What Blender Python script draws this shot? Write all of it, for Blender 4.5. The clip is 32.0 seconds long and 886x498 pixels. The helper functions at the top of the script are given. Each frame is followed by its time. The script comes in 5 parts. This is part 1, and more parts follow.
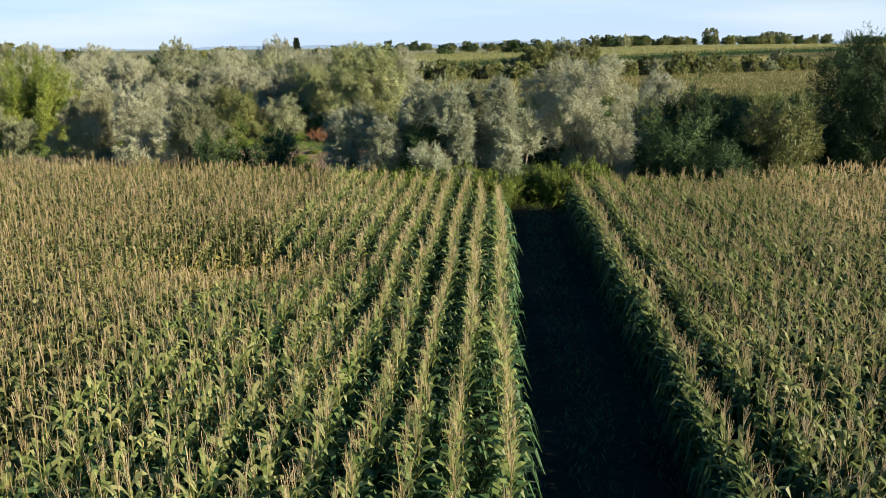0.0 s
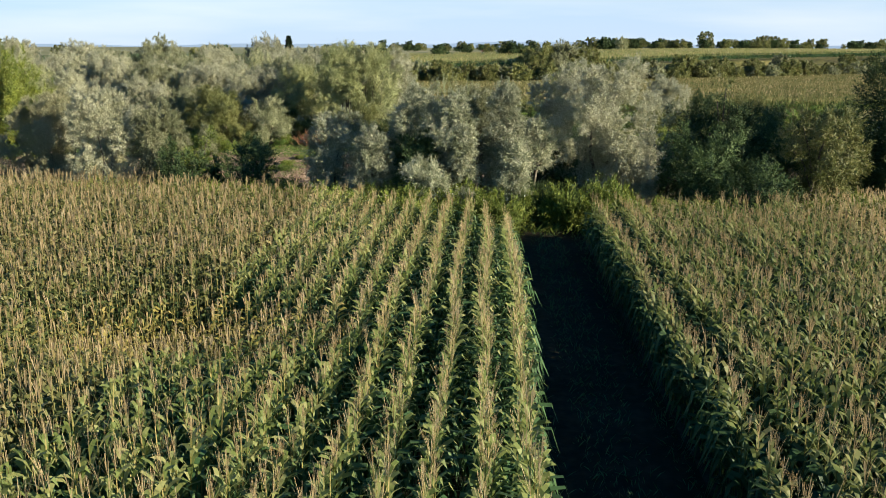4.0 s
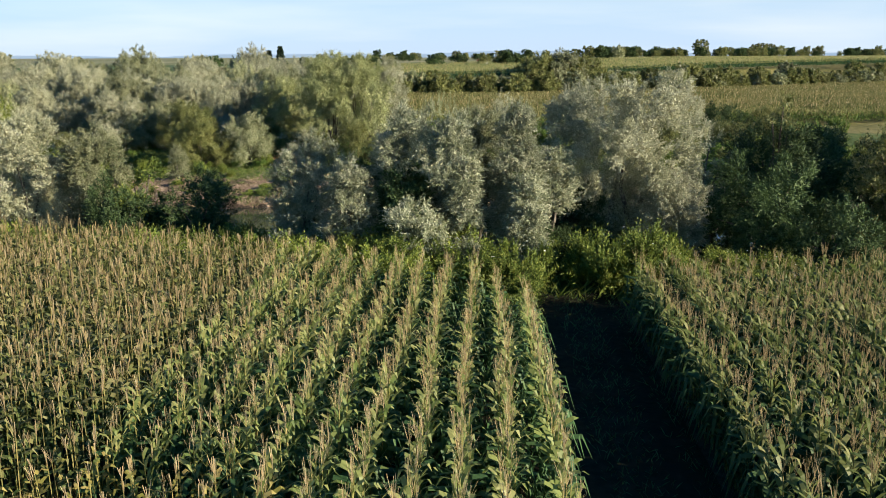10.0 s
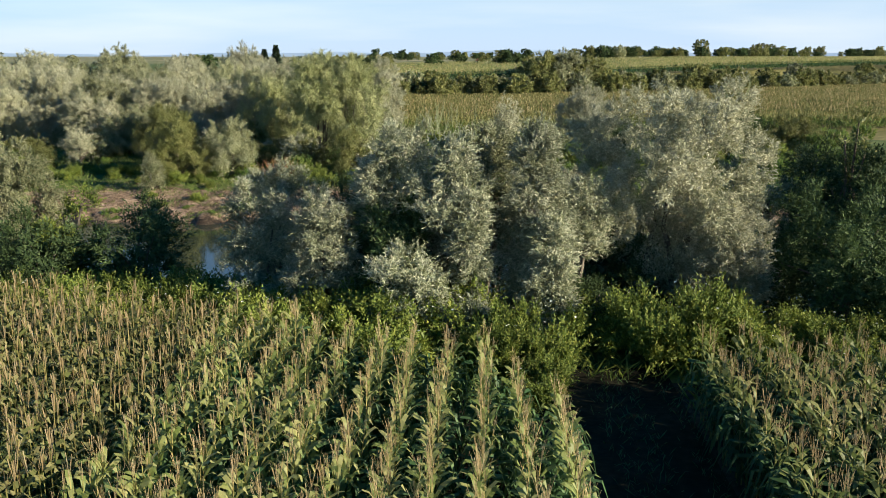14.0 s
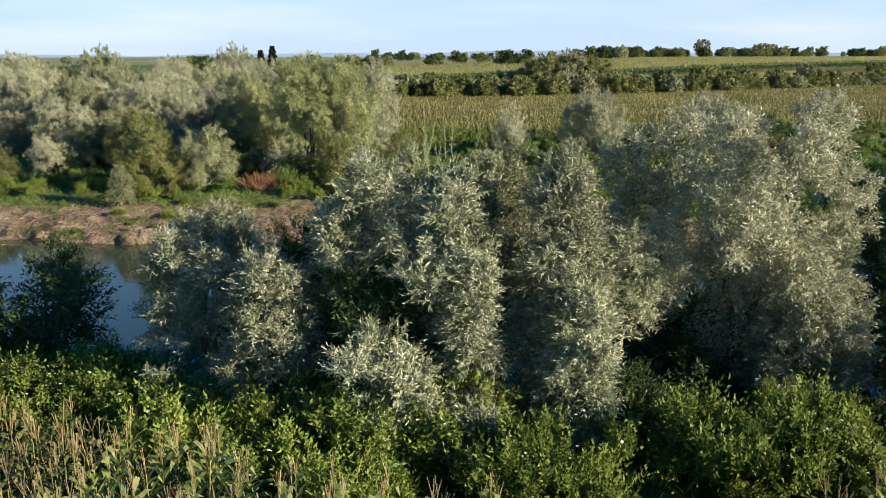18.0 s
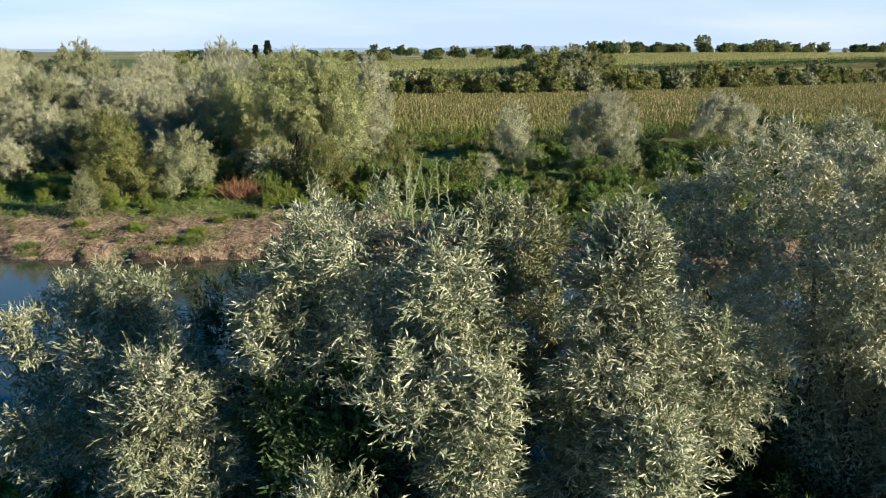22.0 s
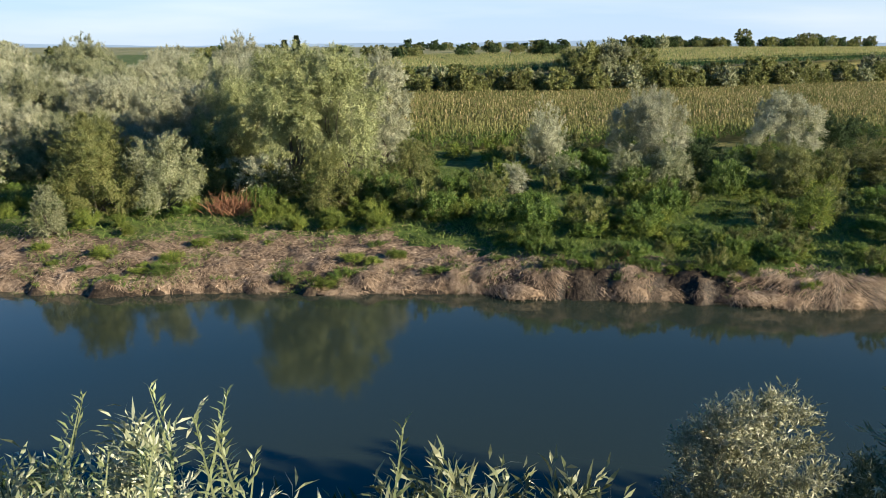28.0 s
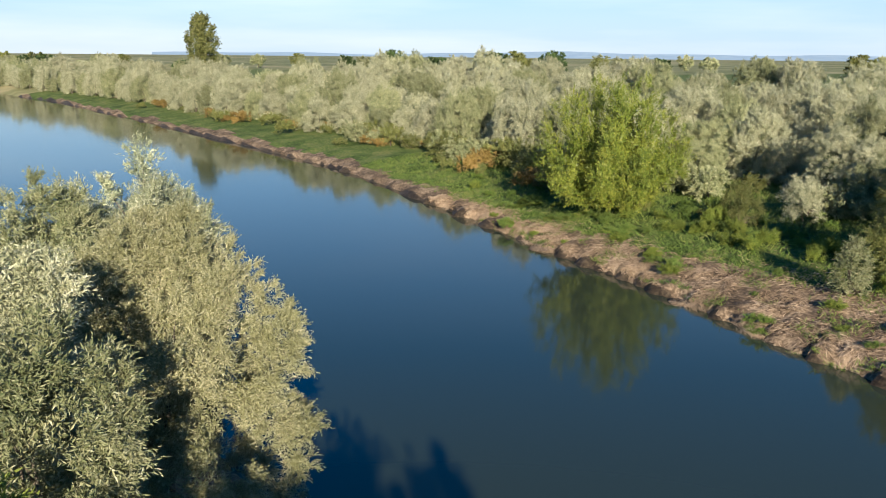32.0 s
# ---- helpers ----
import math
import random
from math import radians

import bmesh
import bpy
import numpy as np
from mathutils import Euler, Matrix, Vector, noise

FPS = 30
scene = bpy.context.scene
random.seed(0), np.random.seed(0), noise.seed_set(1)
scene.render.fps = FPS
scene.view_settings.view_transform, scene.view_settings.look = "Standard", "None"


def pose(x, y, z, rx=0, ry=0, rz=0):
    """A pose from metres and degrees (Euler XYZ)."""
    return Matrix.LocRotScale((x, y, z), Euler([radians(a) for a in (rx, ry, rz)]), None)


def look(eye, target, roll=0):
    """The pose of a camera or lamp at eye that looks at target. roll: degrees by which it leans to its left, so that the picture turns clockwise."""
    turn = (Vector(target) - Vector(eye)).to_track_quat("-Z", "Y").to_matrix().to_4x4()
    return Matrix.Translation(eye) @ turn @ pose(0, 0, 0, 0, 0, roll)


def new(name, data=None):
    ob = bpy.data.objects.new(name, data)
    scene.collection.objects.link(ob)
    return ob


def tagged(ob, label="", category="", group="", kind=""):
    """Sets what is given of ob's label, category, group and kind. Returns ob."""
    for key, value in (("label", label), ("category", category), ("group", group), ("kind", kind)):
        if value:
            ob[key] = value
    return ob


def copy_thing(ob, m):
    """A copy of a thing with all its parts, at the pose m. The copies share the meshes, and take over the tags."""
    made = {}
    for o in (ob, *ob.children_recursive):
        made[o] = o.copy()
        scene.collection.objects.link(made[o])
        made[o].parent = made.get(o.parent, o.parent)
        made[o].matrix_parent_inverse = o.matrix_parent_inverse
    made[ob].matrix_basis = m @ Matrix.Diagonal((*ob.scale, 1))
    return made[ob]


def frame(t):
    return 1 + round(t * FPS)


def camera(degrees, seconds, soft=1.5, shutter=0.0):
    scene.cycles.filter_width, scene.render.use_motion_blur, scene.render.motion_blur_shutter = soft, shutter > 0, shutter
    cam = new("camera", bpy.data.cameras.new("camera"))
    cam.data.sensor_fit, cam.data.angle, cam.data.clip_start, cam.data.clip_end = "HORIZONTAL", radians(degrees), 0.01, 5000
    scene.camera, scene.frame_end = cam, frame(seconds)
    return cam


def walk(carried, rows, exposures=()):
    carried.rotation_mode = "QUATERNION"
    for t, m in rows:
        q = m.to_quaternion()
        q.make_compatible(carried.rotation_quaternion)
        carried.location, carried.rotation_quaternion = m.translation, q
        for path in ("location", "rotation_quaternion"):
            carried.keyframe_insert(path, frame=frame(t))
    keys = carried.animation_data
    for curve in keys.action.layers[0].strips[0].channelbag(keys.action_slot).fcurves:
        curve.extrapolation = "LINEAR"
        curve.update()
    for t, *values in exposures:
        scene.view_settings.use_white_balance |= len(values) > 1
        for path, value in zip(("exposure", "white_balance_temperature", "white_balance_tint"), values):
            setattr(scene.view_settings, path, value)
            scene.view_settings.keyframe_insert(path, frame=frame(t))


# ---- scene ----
LENS = 55.83
PATH = [
    (0.0, 0.000, 0.000, 7.901, 76.387, 0.490, 3.398),
    (0.5, -0.057, 0.684, 7.917, 76.380, 0.345, 3.373),
    (1.0, -0.134, 1.393, 7.918, 76.374, 0.175, 3.320),
    (1.5, -0.228, 2.143, 7.907, 76.337, 0.036, 3.329),
    (2.0, -0.313, 2.924, 7.887, 76.306, -0.098, 3.250),
    (2.5, -0.396, 3.715, 7.864, 76.275, -0.172, 3.216),
    (3.0, -0.468, 4.488, 7.848, 76.263, -0.204, 3.176),
    (3.5, -0.510, 5.199, 7.851, 76.331, -0.208, 3.102),
    (5.5, -0.560, 7.573, 7.947, 76.597, -0.172, 2.891),
    (6.0, -0.565, 8.198, 7.966, 76.707, -0.097, 2.866),
    (6.5, -0.572, 8.848, 7.945, 76.757, -0.024, 2.787),
    (7.0, -0.589, 9.530, 7.921, 76.830, 0.035, 2.764),
    (7.5, -0.626, 10.246, 7.912, 76.891, 0.087, 2.743),
    (8.0, -0.675, 10.989, 7.923, 76.935, 0.131, 2.728),
    (8.5, -0.732, 11.746, 7.939, 76.966, 0.124, 2.736),
    (9.0, -0.793, 12.505, 7.953, 77.005, 0.077, 2.711),
    (9.5, -0.878, 13.271, 7.960, 77.004, 0.107, 2.705),
    (10.0, -0.973, 14.050, 7.969, 77.013, 0.147, 2.687),
    (10.5, -1.071, 14.843, 7.979, 77.025, 0.172, 2.686),
    (11.0, -1.155, 15.660, 7.992, 77.017, 0.148, 2.659),
    (11.5, -1.214, 16.499, 8.009, 76.996, 0.066, 2.618),
    (12.0, -1.258, 17.355, 8.032, 76.946, 0.008, 2.598),
    (12.5, -1.287, 18.225, 8.053, 76.922, -0.007, 2.599),
    (13.0, -1.305, 19.102, 8.071, 76.935, 0.041, 2.627),
    (13.5, -1.301, 19.982, 8.084, 76.939, 0.018, 2.603),
    (14.0, -1.303, 20.857, 8.095, 76.961, -0.037, 2.614),
    (14.5, -1.313, 21.726, 8.108, 76.954, -0.058, 2.628),
    (16.5, -1.387, 25.149, 8.193, 77.007, 0.172, 2.584),
    (17.0, -1.389, 25.973, 8.208, 77.006, 0.203, 2.615),
    (17.5, -1.378, 26.752, 8.223, 77.012, 0.161, 2.635),
    (18.0, -1.383, 27.495, 8.235, 76.986, 0.042, 2.627),
    (18.5, -1.421, 28.240, 8.244, 76.961, -0.038, 2.618),
    (19.0, -1.473, 29.000, 8.246, 76.920, -0.043, 2.589),
    (19.5, -1.531, 29.777, 8.234, 76.861, 0.004, 2.577),
    (20.0, -1.568, 30.570, 8.226, 76.820, 0.090, 2.581),
    (20.5, -1.579, 31.375, 8.232, 76.778, 0.086, 2.576),
    (21.0, -1.594, 32.186, 8.242, 76.718, -0.001, 2.585),
    (21.5, -1.582, 32.986, 8.240, 76.713, -0.052, 2.571),
    (22.0, -1.564, 33.775, 8.230, 76.673, -0.075, 2.566),
    (22.5, -1.533, 34.562, 8.213, 76.630, -0.105, 2.552),
    (23.0, -1.460, 35.351, 8.208, 76.606, -0.134, 2.535),
    (23.5, -1.353, 36.159, 8.215, 76.555, -0.112, 2.575),
    (24.0, -1.244, 36.982, 8.219, 76.542, -0.126, 2.590),
    (24.5, -1.179, 37.801, 8.214, 76.536, -0.132, 2.615),
    (25.0, -1.129, 38.578, 8.203, 76.480, -0.131, 2.655),
    (25.5, -1.075, 39.320, 8.203, 76.467, -0.091, 2.698),
    (27.5, -0.987, 42.040, 8.214, 76.360, 0.014, 2.741),
    (28.0, -1.005, 42.761, 8.232, 76.338, 0.044, 4.909),
    (28.5, -1.073, 43.529, 8.271, 76.486, 0.171, 10.876),
    (29.0, -1.206, 44.334, 8.327, 76.754, 0.114, 16.931),
    (29.5, -1.406, 45.173, 8.410, 76.917, 0.054, 23.032),
    (30.0, -1.672, 46.027, 8.515, 77.030, -0.151, 29.104),
    (30.5, -2.005, 46.876, 8.641, 77.047, -0.267, 36.348),
    (31.0, -2.390, 47.701, 8.798, 77.019, -0.351, 43.327),
    (31.5, -2.821, 48.492, 9.002, 77.004, -0.448, 51.442),
    (32.0, -3.274, 49.262, 9.226, 76.978, -0.560, 59.236),
]
cam = camera(LENS, 32.0, 0.9)
walk(cam, [(t, pose(x, y, z, rx, ry, rz)) for t, x, y, z, rx, ry, rz in PATH])

# ---- light ----
SUN_EL = radians(18.0)
SUN_WAY = Vector((-0.930 * math.cos(SUN_EL), 0.368 * math.cos(SUN_EL), -math.sin(SUN_EL)))
sun = new("sun", bpy.data.lights.new("sun", "SUN"))
sun.data.energy, sun.data.angle, sun.data.color = 5.4, radians(0.6), (1.0, 0.885, 0.69)
sun.matrix_world = look((0, 0, 60), Vector((0, 0, 60)) + SUN_WAY)
world = bpy.data.worlds.new("world")
scene.world = world
world.use_nodes = True
wn, wl = world.node_tree.nodes, world.node_tree.links
sky = wn.new("ShaderNodeTexSky")
sky.sky_type, sky.sun_disc = "NISHITA", False
sky.sun_elevation, sky.sun_rotation = SUN_EL, math.atan2(0.930, -0.368)
sky.air_density, sky.dust_density, sky.ozone_density = 1.0, 0.3, 5.0
wn["Background"].inputs["Strength"].default_value = 0.064
tc = wn.new("ShaderNodeTexCoord")
sep = wn.new("ShaderNodeSeparateXYZ")
wl.new(tc.outputs["Generated"], sep.inputs[0])
low = wn.new("ShaderNodeMapRange")
low.inputs["From Min"].default_value, low.inputs["From Max"].default_value = 0.02, 0.34
low.inputs["To Min"].default_value, low.inputs["To Max"].default_value = 0.82, 0.0
wl.new(sep.outputs["Z"], low.inputs["Value"])
streak_map = wn.new("ShaderNodeMapping")
streak_map.inputs["Scale"].default_value = (1.0, 1.0, 9.0)
wl.new(tc.outputs["Generated"], streak_map.inputs[0])
streak = wn.new("ShaderNodeTexNoise")
streak.inputs["Scale"].default_value, streak.inputs["Detail"].default_value = 2.2, 5.0
wl.new(streak_map.outputs[0], streak.inputs["Vector"])
cloud = wn.new("ShaderNodeValToRGB")
cloud.color_ramp.elements[0].position, cloud.color_ramp.elements[0].color = 0.42, (5.2, 6.7, 8.9, 1)
cloud.color_ramp.elements[1].position, cloud.color_ramp.elements[1].color = 0.68, (7.2, 8.0, 9.0, 1)
wl.new(streak.outputs["Fac"], cloud.inputs[0])
haze = wn.new("ShaderNodeMix")
haze.data_type = "RGBA"
wl.new(low.outputs[0], haze.inputs["Factor"])
blue = wn.new("ShaderNodeHueSaturation")
blue.inputs["Saturation"].default_value, blue.inputs["Value"].default_value = 1.5, 1.08
wl.new(sky.outputs[0], blue.inputs["Color"])
wl.new(blue.outputs[0], haze.inputs["A"])
wl.new(cloud.outputs[0], haze.inputs["B"])
wl.new(haze.outputs["Result"], wn["Background"].inputs["Color"])
scene.view_settings.exposure = 1.0

RNG = np.random.default_rng(7)

# ---- materials ----
def nodes_of(name):
    m = bpy.data.materials.new(name)
    m.use_nodes = True
    return m, m.node_tree.nodes, m.node_tree.links, m.node_tree.nodes["Principled BSDF"]


def ramp(n, stops):
    r = n.new("ShaderNodeValToRGB")
    while len(r.color_ramp.elements) < len(stops):
        r.color_ramp.elements.new(0.5)
    for e, (p, c) in zip(r.color_ramp.elements, stops):
        e.position, e.color = p, (*c, 1)
    return r


def noise_node(n, l, scale, detail=4.0, coord="Object", stretch=None):
    tc = n.new("ShaderNodeTexCoord")
    t = n.new("ShaderNodeTexNoise")
    t.inputs["Scale"].default_value, t.inputs["Detail"].default_value = scale, detail
    if stretch:
        mp = n.new("ShaderNodeMapping")
        mp.inputs["Scale"].default_value = stretch
        l.new(tc.outputs[coord], mp.inputs[0])
        l.new(mp.outputs[0], t.inputs["Vector"])
    else:
        l.new(tc.outputs[coord], t.inputs["Vector"])
    return t


def leaf_material(name, stops, rough=0.5, through_light=0.25, patch=0.6, gloss=0.35, tint=0.25):
    """Foliage: a colour for each leaf from the ramp, patches across the crown, a change from plant to plant, light through the blade."""
    m, n, l, b = nodes_of(name)
    geo = n.new("ShaderNodeNewGeometry")
    info = n.new("ShaderNodeObjectInfo")
    r = ramp(n, stops)
    nz = noise_node(n, l, patch, 2.0)
    mix = n.new("ShaderNodeMath")
    mix.operation = "MULTIPLY_ADD"
    mix.inputs[1].default_value = 0.36
    l.new(geo.outputs["Random Per Island"], mix.inputs[0])
    half = n.new("ShaderNodeMath")
    half.operation = "MULTIPLY_ADD"
    half.inputs[1].default_value, half.inputs[2].default_value = 0.55, 0.07
    l.new(nz.outputs["Fac"], half.inputs[0])
    l.new(half.outputs[0], mix.inputs[2])
    l.new(mix.outputs[0], r.inputs[0])
    hsv = n.new("ShaderNodeHueSaturation")
    vary = n.new("ShaderNodeMapRange")
    vary.inputs["To Min"].default_value, vary.inputs["To Max"].default_value = 1 - tint, 1 + tint
    l.new(info.outputs["Random"], vary.inputs["Value"])
    l.new(vary.outputs[0], hsv.inputs["Value"])
    l.new(r.outputs[0], hsv.inputs["Color"])
    l.new(hsv.outputs[0], b.inputs["Base Color"])
    b.inputs["Roughness"].default_value = rough
    b.inputs["Specular IOR Level"].default_value = gloss
    tr = n.new("ShaderNodeBsdfTranslucent")
    l.new(hsv.outputs[0], tr.inputs["Color"])
    ms = n.new("ShaderNodeMixShader")
    ms.inputs[0].default_value = through_light
    l.new(b.outputs[0], ms.inputs[1])
    l.new(tr.outputs[0], ms.inputs[2])
    l.new(ms.outputs[0], n["Material Output"].inputs["Surface"])
    return m


def rough_material(name, stops, scale, fine, rough=0.9, bump=0.4, stretch=None):
    """Earth, bark and the like: colour at two scales and a fine relief."""
    m, n, l, b = nodes_of(name)
    a, c = noise_node(n, l, scale, 6.0, stretch=stretch), noise_node(n, l, fine, 5.0, stretch=stretch)
    r = ramp(n, [(0.5 + (p - 0.5) * 0.62, c_) for p, c_ in stops])
    mx = n.new("ShaderNodeMath")
    mx.operation = "MULTIPLY_ADD"
    mx.inputs[1].default_value = 0.5
    l.new(c.outputs["Fac"], mx.inputs[0])
    hf = n.new("ShaderNodeMath")
    hf.operation = "MULTIPLY"
    hf.inputs[1].default_value = 0.5
    l.new(a.outputs["Fac"], hf.inputs[0])
    l.new(hf.outputs[0], mx.inputs[2])
    l.new(mx.outputs[0], r.inputs[0])
    l.new(r.outputs[0], b.inputs["Base Color"])
    b.inputs["Roughness"].default_value = rough
    b.inputs["Specular IOR Level"].default_value = 0.2
    bp = n.new("ShaderNodeBump")
    bp.inputs["Strength"].default_value, bp.inputs["Distance"].default_value = bump, 0.08
    l.new(c.outputs["Fac"], bp.inputs["Height"])
    l.new(bp.outputs[0], b.inputs["Normal"])
    return m


SILVER = leaf_material("silver_willow_leaf", [(0.2, (0.11, 0.13, 0.065)), (0.5, (0.323, 0.33, 0.205)), (0.8, (0.66, 0.64, 0.47))], 0.42, 0.24, 0.7, 0.45, 0.12)
# Darker, less translucent copy of the silver leaf; crown shade is in its colour.
SHADED_SILVER = leaf_material("shaded_silver_leaf", [(0.2, (0.085, 0.105, 0.045)), (0.5, (0.25, 0.275, 0.16)), (0.8, (0.61, 0.60, 0.44))], 0.42, 0.1, 0.7, tint=0.16)
PALE_WILLOW = leaf_material("pale_willow_leaf", [(0.25, (0.11, 0.14, 0.045)), (0.5, (0.27, 0.30, 0.12)), (0.78, (0.48, 0.48, 0.23))], 0.45, 0.2, 0.5, 0.4, 0.1)
YELLOW_CORN = leaf_material("yellowing_corn_leaf", [(0.25, (0.17, 0.18, 0.04)), (0.5, (0.33, 0.29, 0.075)), (0.8, (0.52, 0.41, 0.15))], 0.5, 0.4, 0.3, 0.3)
YOUNG = leaf_material("young_willow_leaf", [(0.25, (0.12, 0.155, 0.06)), (0.5, (0.25, 0.285, 0.13)), (0.78, (0.46, 0.47, 0.27))], 0.4, 0.2, 1.5, 0.5)
# Willow leaf with the warm low sun mixed into its colour.
GOLDEN_LIT = leaf_material("golden_lit_willow_leaf", [(0.25, (0.13, 0.135, 0.055)), (0.5, (0.24, 0.24, 0.125)), (0.75, (0.45, 0.425, 0.28))], 0.45, 0.2, 0.5, 0.4)
WILLOW = leaf_material("willow_leaf", [(0.25, (0.08, 0.108, 0.044)), (0.5, (0.225, 0.245, 0.12)), (0.78, (0.455, 0.445, 0.27))], 0.45, 0.16, 0.7, 0.4)
OLIVE = leaf_material("olive_shrub_leaf", [(0.25, (0.07, 0.09, 0.025)), (0.5, (0.15, 0.17, 0.05)), (0.78, (0.31, 0.29, 0.11))], 0.5, 0.3, 0.8)
# Dark green leaf; on thicket bushes and shaded willows it carries the shade.
DARK = leaf_material("dark_and_shaded_leaf", [(0.25, (0.022, 0.044, 0.018)), (0.55, (0.055, 0.09, 0.03)), (0.8, (0.115, 0.16, 0.06))], 0.6, 0.2, 0.6, 0.2)
LIME = leaf_material("bright_green_leaf", [(0.25, (0.06, 0.095, 0.012)), (0.5, (0.145, 0.19, 0.028)), (0.78, (0.32, 0.325, 0.056))], 0.45, 0.2, 0.5, tint=0.05)
WEED = leaf_material("weed_leaf", [(0.22, (0.045, 0.078, 0.014)), (0.5, (0.14, 0.19, 0.034)), (0.8, (0.31, 0.325, 0.07))], 0.6, 0.3, 0.9, 0.25)
NETTLE = leaf_material("nettle_leaf", [(0.25, (0.035, 0.072, 0.014)), (0.5, (0.105, 0.17, 0.032)), (0.8, (0.27, 0.33, 0.07))], 0.55, 0.3, 0.8)
RUSTY = leaf_material("rusty_leaf", [(0.25, (0.12, 0.08, 0.02)), (0.5, (0.24, 0.17, 0.05)), (0.8, (0.34, 0.22, 0.09))], 0.6, 0.25, 0.8)
# Lower blades darkened as row shade; upper ones naturally yellower, paled further for sun.
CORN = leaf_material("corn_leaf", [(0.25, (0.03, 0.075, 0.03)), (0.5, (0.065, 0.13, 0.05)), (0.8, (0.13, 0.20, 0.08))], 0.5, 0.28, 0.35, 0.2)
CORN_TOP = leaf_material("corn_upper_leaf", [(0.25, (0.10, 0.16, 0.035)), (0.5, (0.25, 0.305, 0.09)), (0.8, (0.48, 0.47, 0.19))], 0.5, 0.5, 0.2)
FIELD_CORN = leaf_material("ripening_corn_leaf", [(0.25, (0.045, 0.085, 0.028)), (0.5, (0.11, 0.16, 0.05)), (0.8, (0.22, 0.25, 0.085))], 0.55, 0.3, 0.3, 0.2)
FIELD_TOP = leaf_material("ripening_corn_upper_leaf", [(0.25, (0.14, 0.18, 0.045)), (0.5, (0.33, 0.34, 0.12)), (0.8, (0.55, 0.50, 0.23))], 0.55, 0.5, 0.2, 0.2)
PALE_CORN = leaf_material("pale_corn_leaf", [(0.25, (0.085, 0.105, 0.03)), (0.5, (0.185, 0.185, 0.062)), (0.8, (0.31, 0.27, 0.11))], 0.6, 0.25, 0.08, 0.2)
TASSEL = leaf_material("corn_tassel", [(0.25, (0.33, 0.245, 0.11)), (0.5, (0.535, 0.405, 0.20)), (0.8, (0.70, 0.565, 0.335))], 0.7, 0.5, 0.25)
STALK = leaf_material("corn_stalk", [(0.25, (0.12, 0.13, 0.03)), (0.5, (0.22, 0.20, 0.06)), (0.8, (0.33, 0.26, 0.10))], 0.6, 0.0, 0.3)
STRAW = leaf_material("dead_reed", [(0.2, (0.13, 0.088, 0.056)), (0.5, (0.31, 0.225, 0.155)), (0.8, (0.54, 0.42, 0.31))], 0.8, 0.05, 0.6, 0.15)
REDDEAD = leaf_material("red_dead_twig", [(0.2, (0.22, 0.10, 0.055)), (0.5, (0.36, 0.18, 0.10)), (0.8, (0.48, 0.28, 0.17))], 0.8, 0.05, 0.6, 0.15)
FLOWER = leaf_material("white_flower", [(0.2, (0.6, 0.6, 0.5)), (0.8, (0.8, 0.8, 0.72))], 0.7, 0.2)
GRASS = leaf_material("grass_blade", [(0.2, (0.055, 0.10, 0.018)), (0.5, (0.12, 0.185, 0.036)), (0.8, (0.25, 0.26, 0.08))], 0.6, 0.3, 0.4)
SPRUCE = leaf_material("spruce_needle", [(0.25, (0.012, 0.025, 0.014)), (0.55, (0.03, 0.05, 0.025)), (0.8, (0.06, 0.085, 0.04))], 0.6, 0.1, 0.6, 0.2)
PLASTER = rough_material("white_plaster", [(0.3, (0.62, 0.60, 0.55)), (0.7, (0.82, 0.80, 0.76))], 0.4, 5.0, bump=0.1)
ROOF = rough_material("clay_roof", [(0.3, (0.20, 0.075, 0.045)), (0.7, (0.36, 0.15, 0.09))], 0.6, 5.0, bump=0.3)
PANE = rough_material("dark_window", [(0.3, (0.02, 0.025, 0.03)), (0.7, (0.05, 0.055, 0.06))], 0.6, 3.0, 0.15, 0.0)
BARK = rough_material("bark", [(0.3, (0.05, 0.042, 0.032)), (0.5, (0.12, 0.10, 0.078)), (0.7, (0.22, 0.19, 0.15))], 1.5, 9.0, stretch=(3, 3, 0.6))
SOIL = rough_material("field_soil", [(0.3, (0.02, 0.015, 0.01)), (0.5, (0.045, 0.034, 0.022)), (0.7, (0.085, 0.065, 0.042))], 0.5, 5.0)
# Lane earth blackened well below the soil: the maize's shadow is in this colour.
LANE = rough_material("shaded_lane_earth", [(0.3, (0.007, 0.007, 0.003)), (0.5, (0.016, 0.015, 0.007)), (0.7, (0.035, 0.028, 0.015))], 0.5, 4.0)
TURF = rough_material("turf", [(0.3, (0.035, 0.06, 0.012)), (0.5, (0.08, 0.12, 0.028)), (0.7, (0.16, 0.17, 0.055))], 0.25, 3.0)
WET_MUD = rough_material("wet_bank_mud", [(0.3, (0.018, 0.014, 0.010)), (0.5, (0.045, 0.033, 0.023)), (0.7, (0.10, 0.075, 0.05))], 0.8, 6.0, 0.6, 0.8)
MUD = rough_material("bank_mud", [(0.3, (0.05, 0.036, 0.025)), (0.5, (0.15, 0.105, 0.07)), (0.7, (0.36, 0.265, 0.18))], 0.6, 5.0, bump=0.8)
CROP = rough_material("far_crop_ground", [(0.3, (0.07, 0.075, 0.02)), (0.5, (0.15, 0.14, 0.045)), (0.7, (0.25, 0.21, 0.08))], 0.05, 1.2)
PLAIN = rough_material("far_plain", [(0.3, (0.09, 0.12, 0.045)), (0.5, (0.20, 0.20, 0.09)), (0.7, (0.36, 0.31, 0.17))], 0.006, 0.05, bump=0.0)
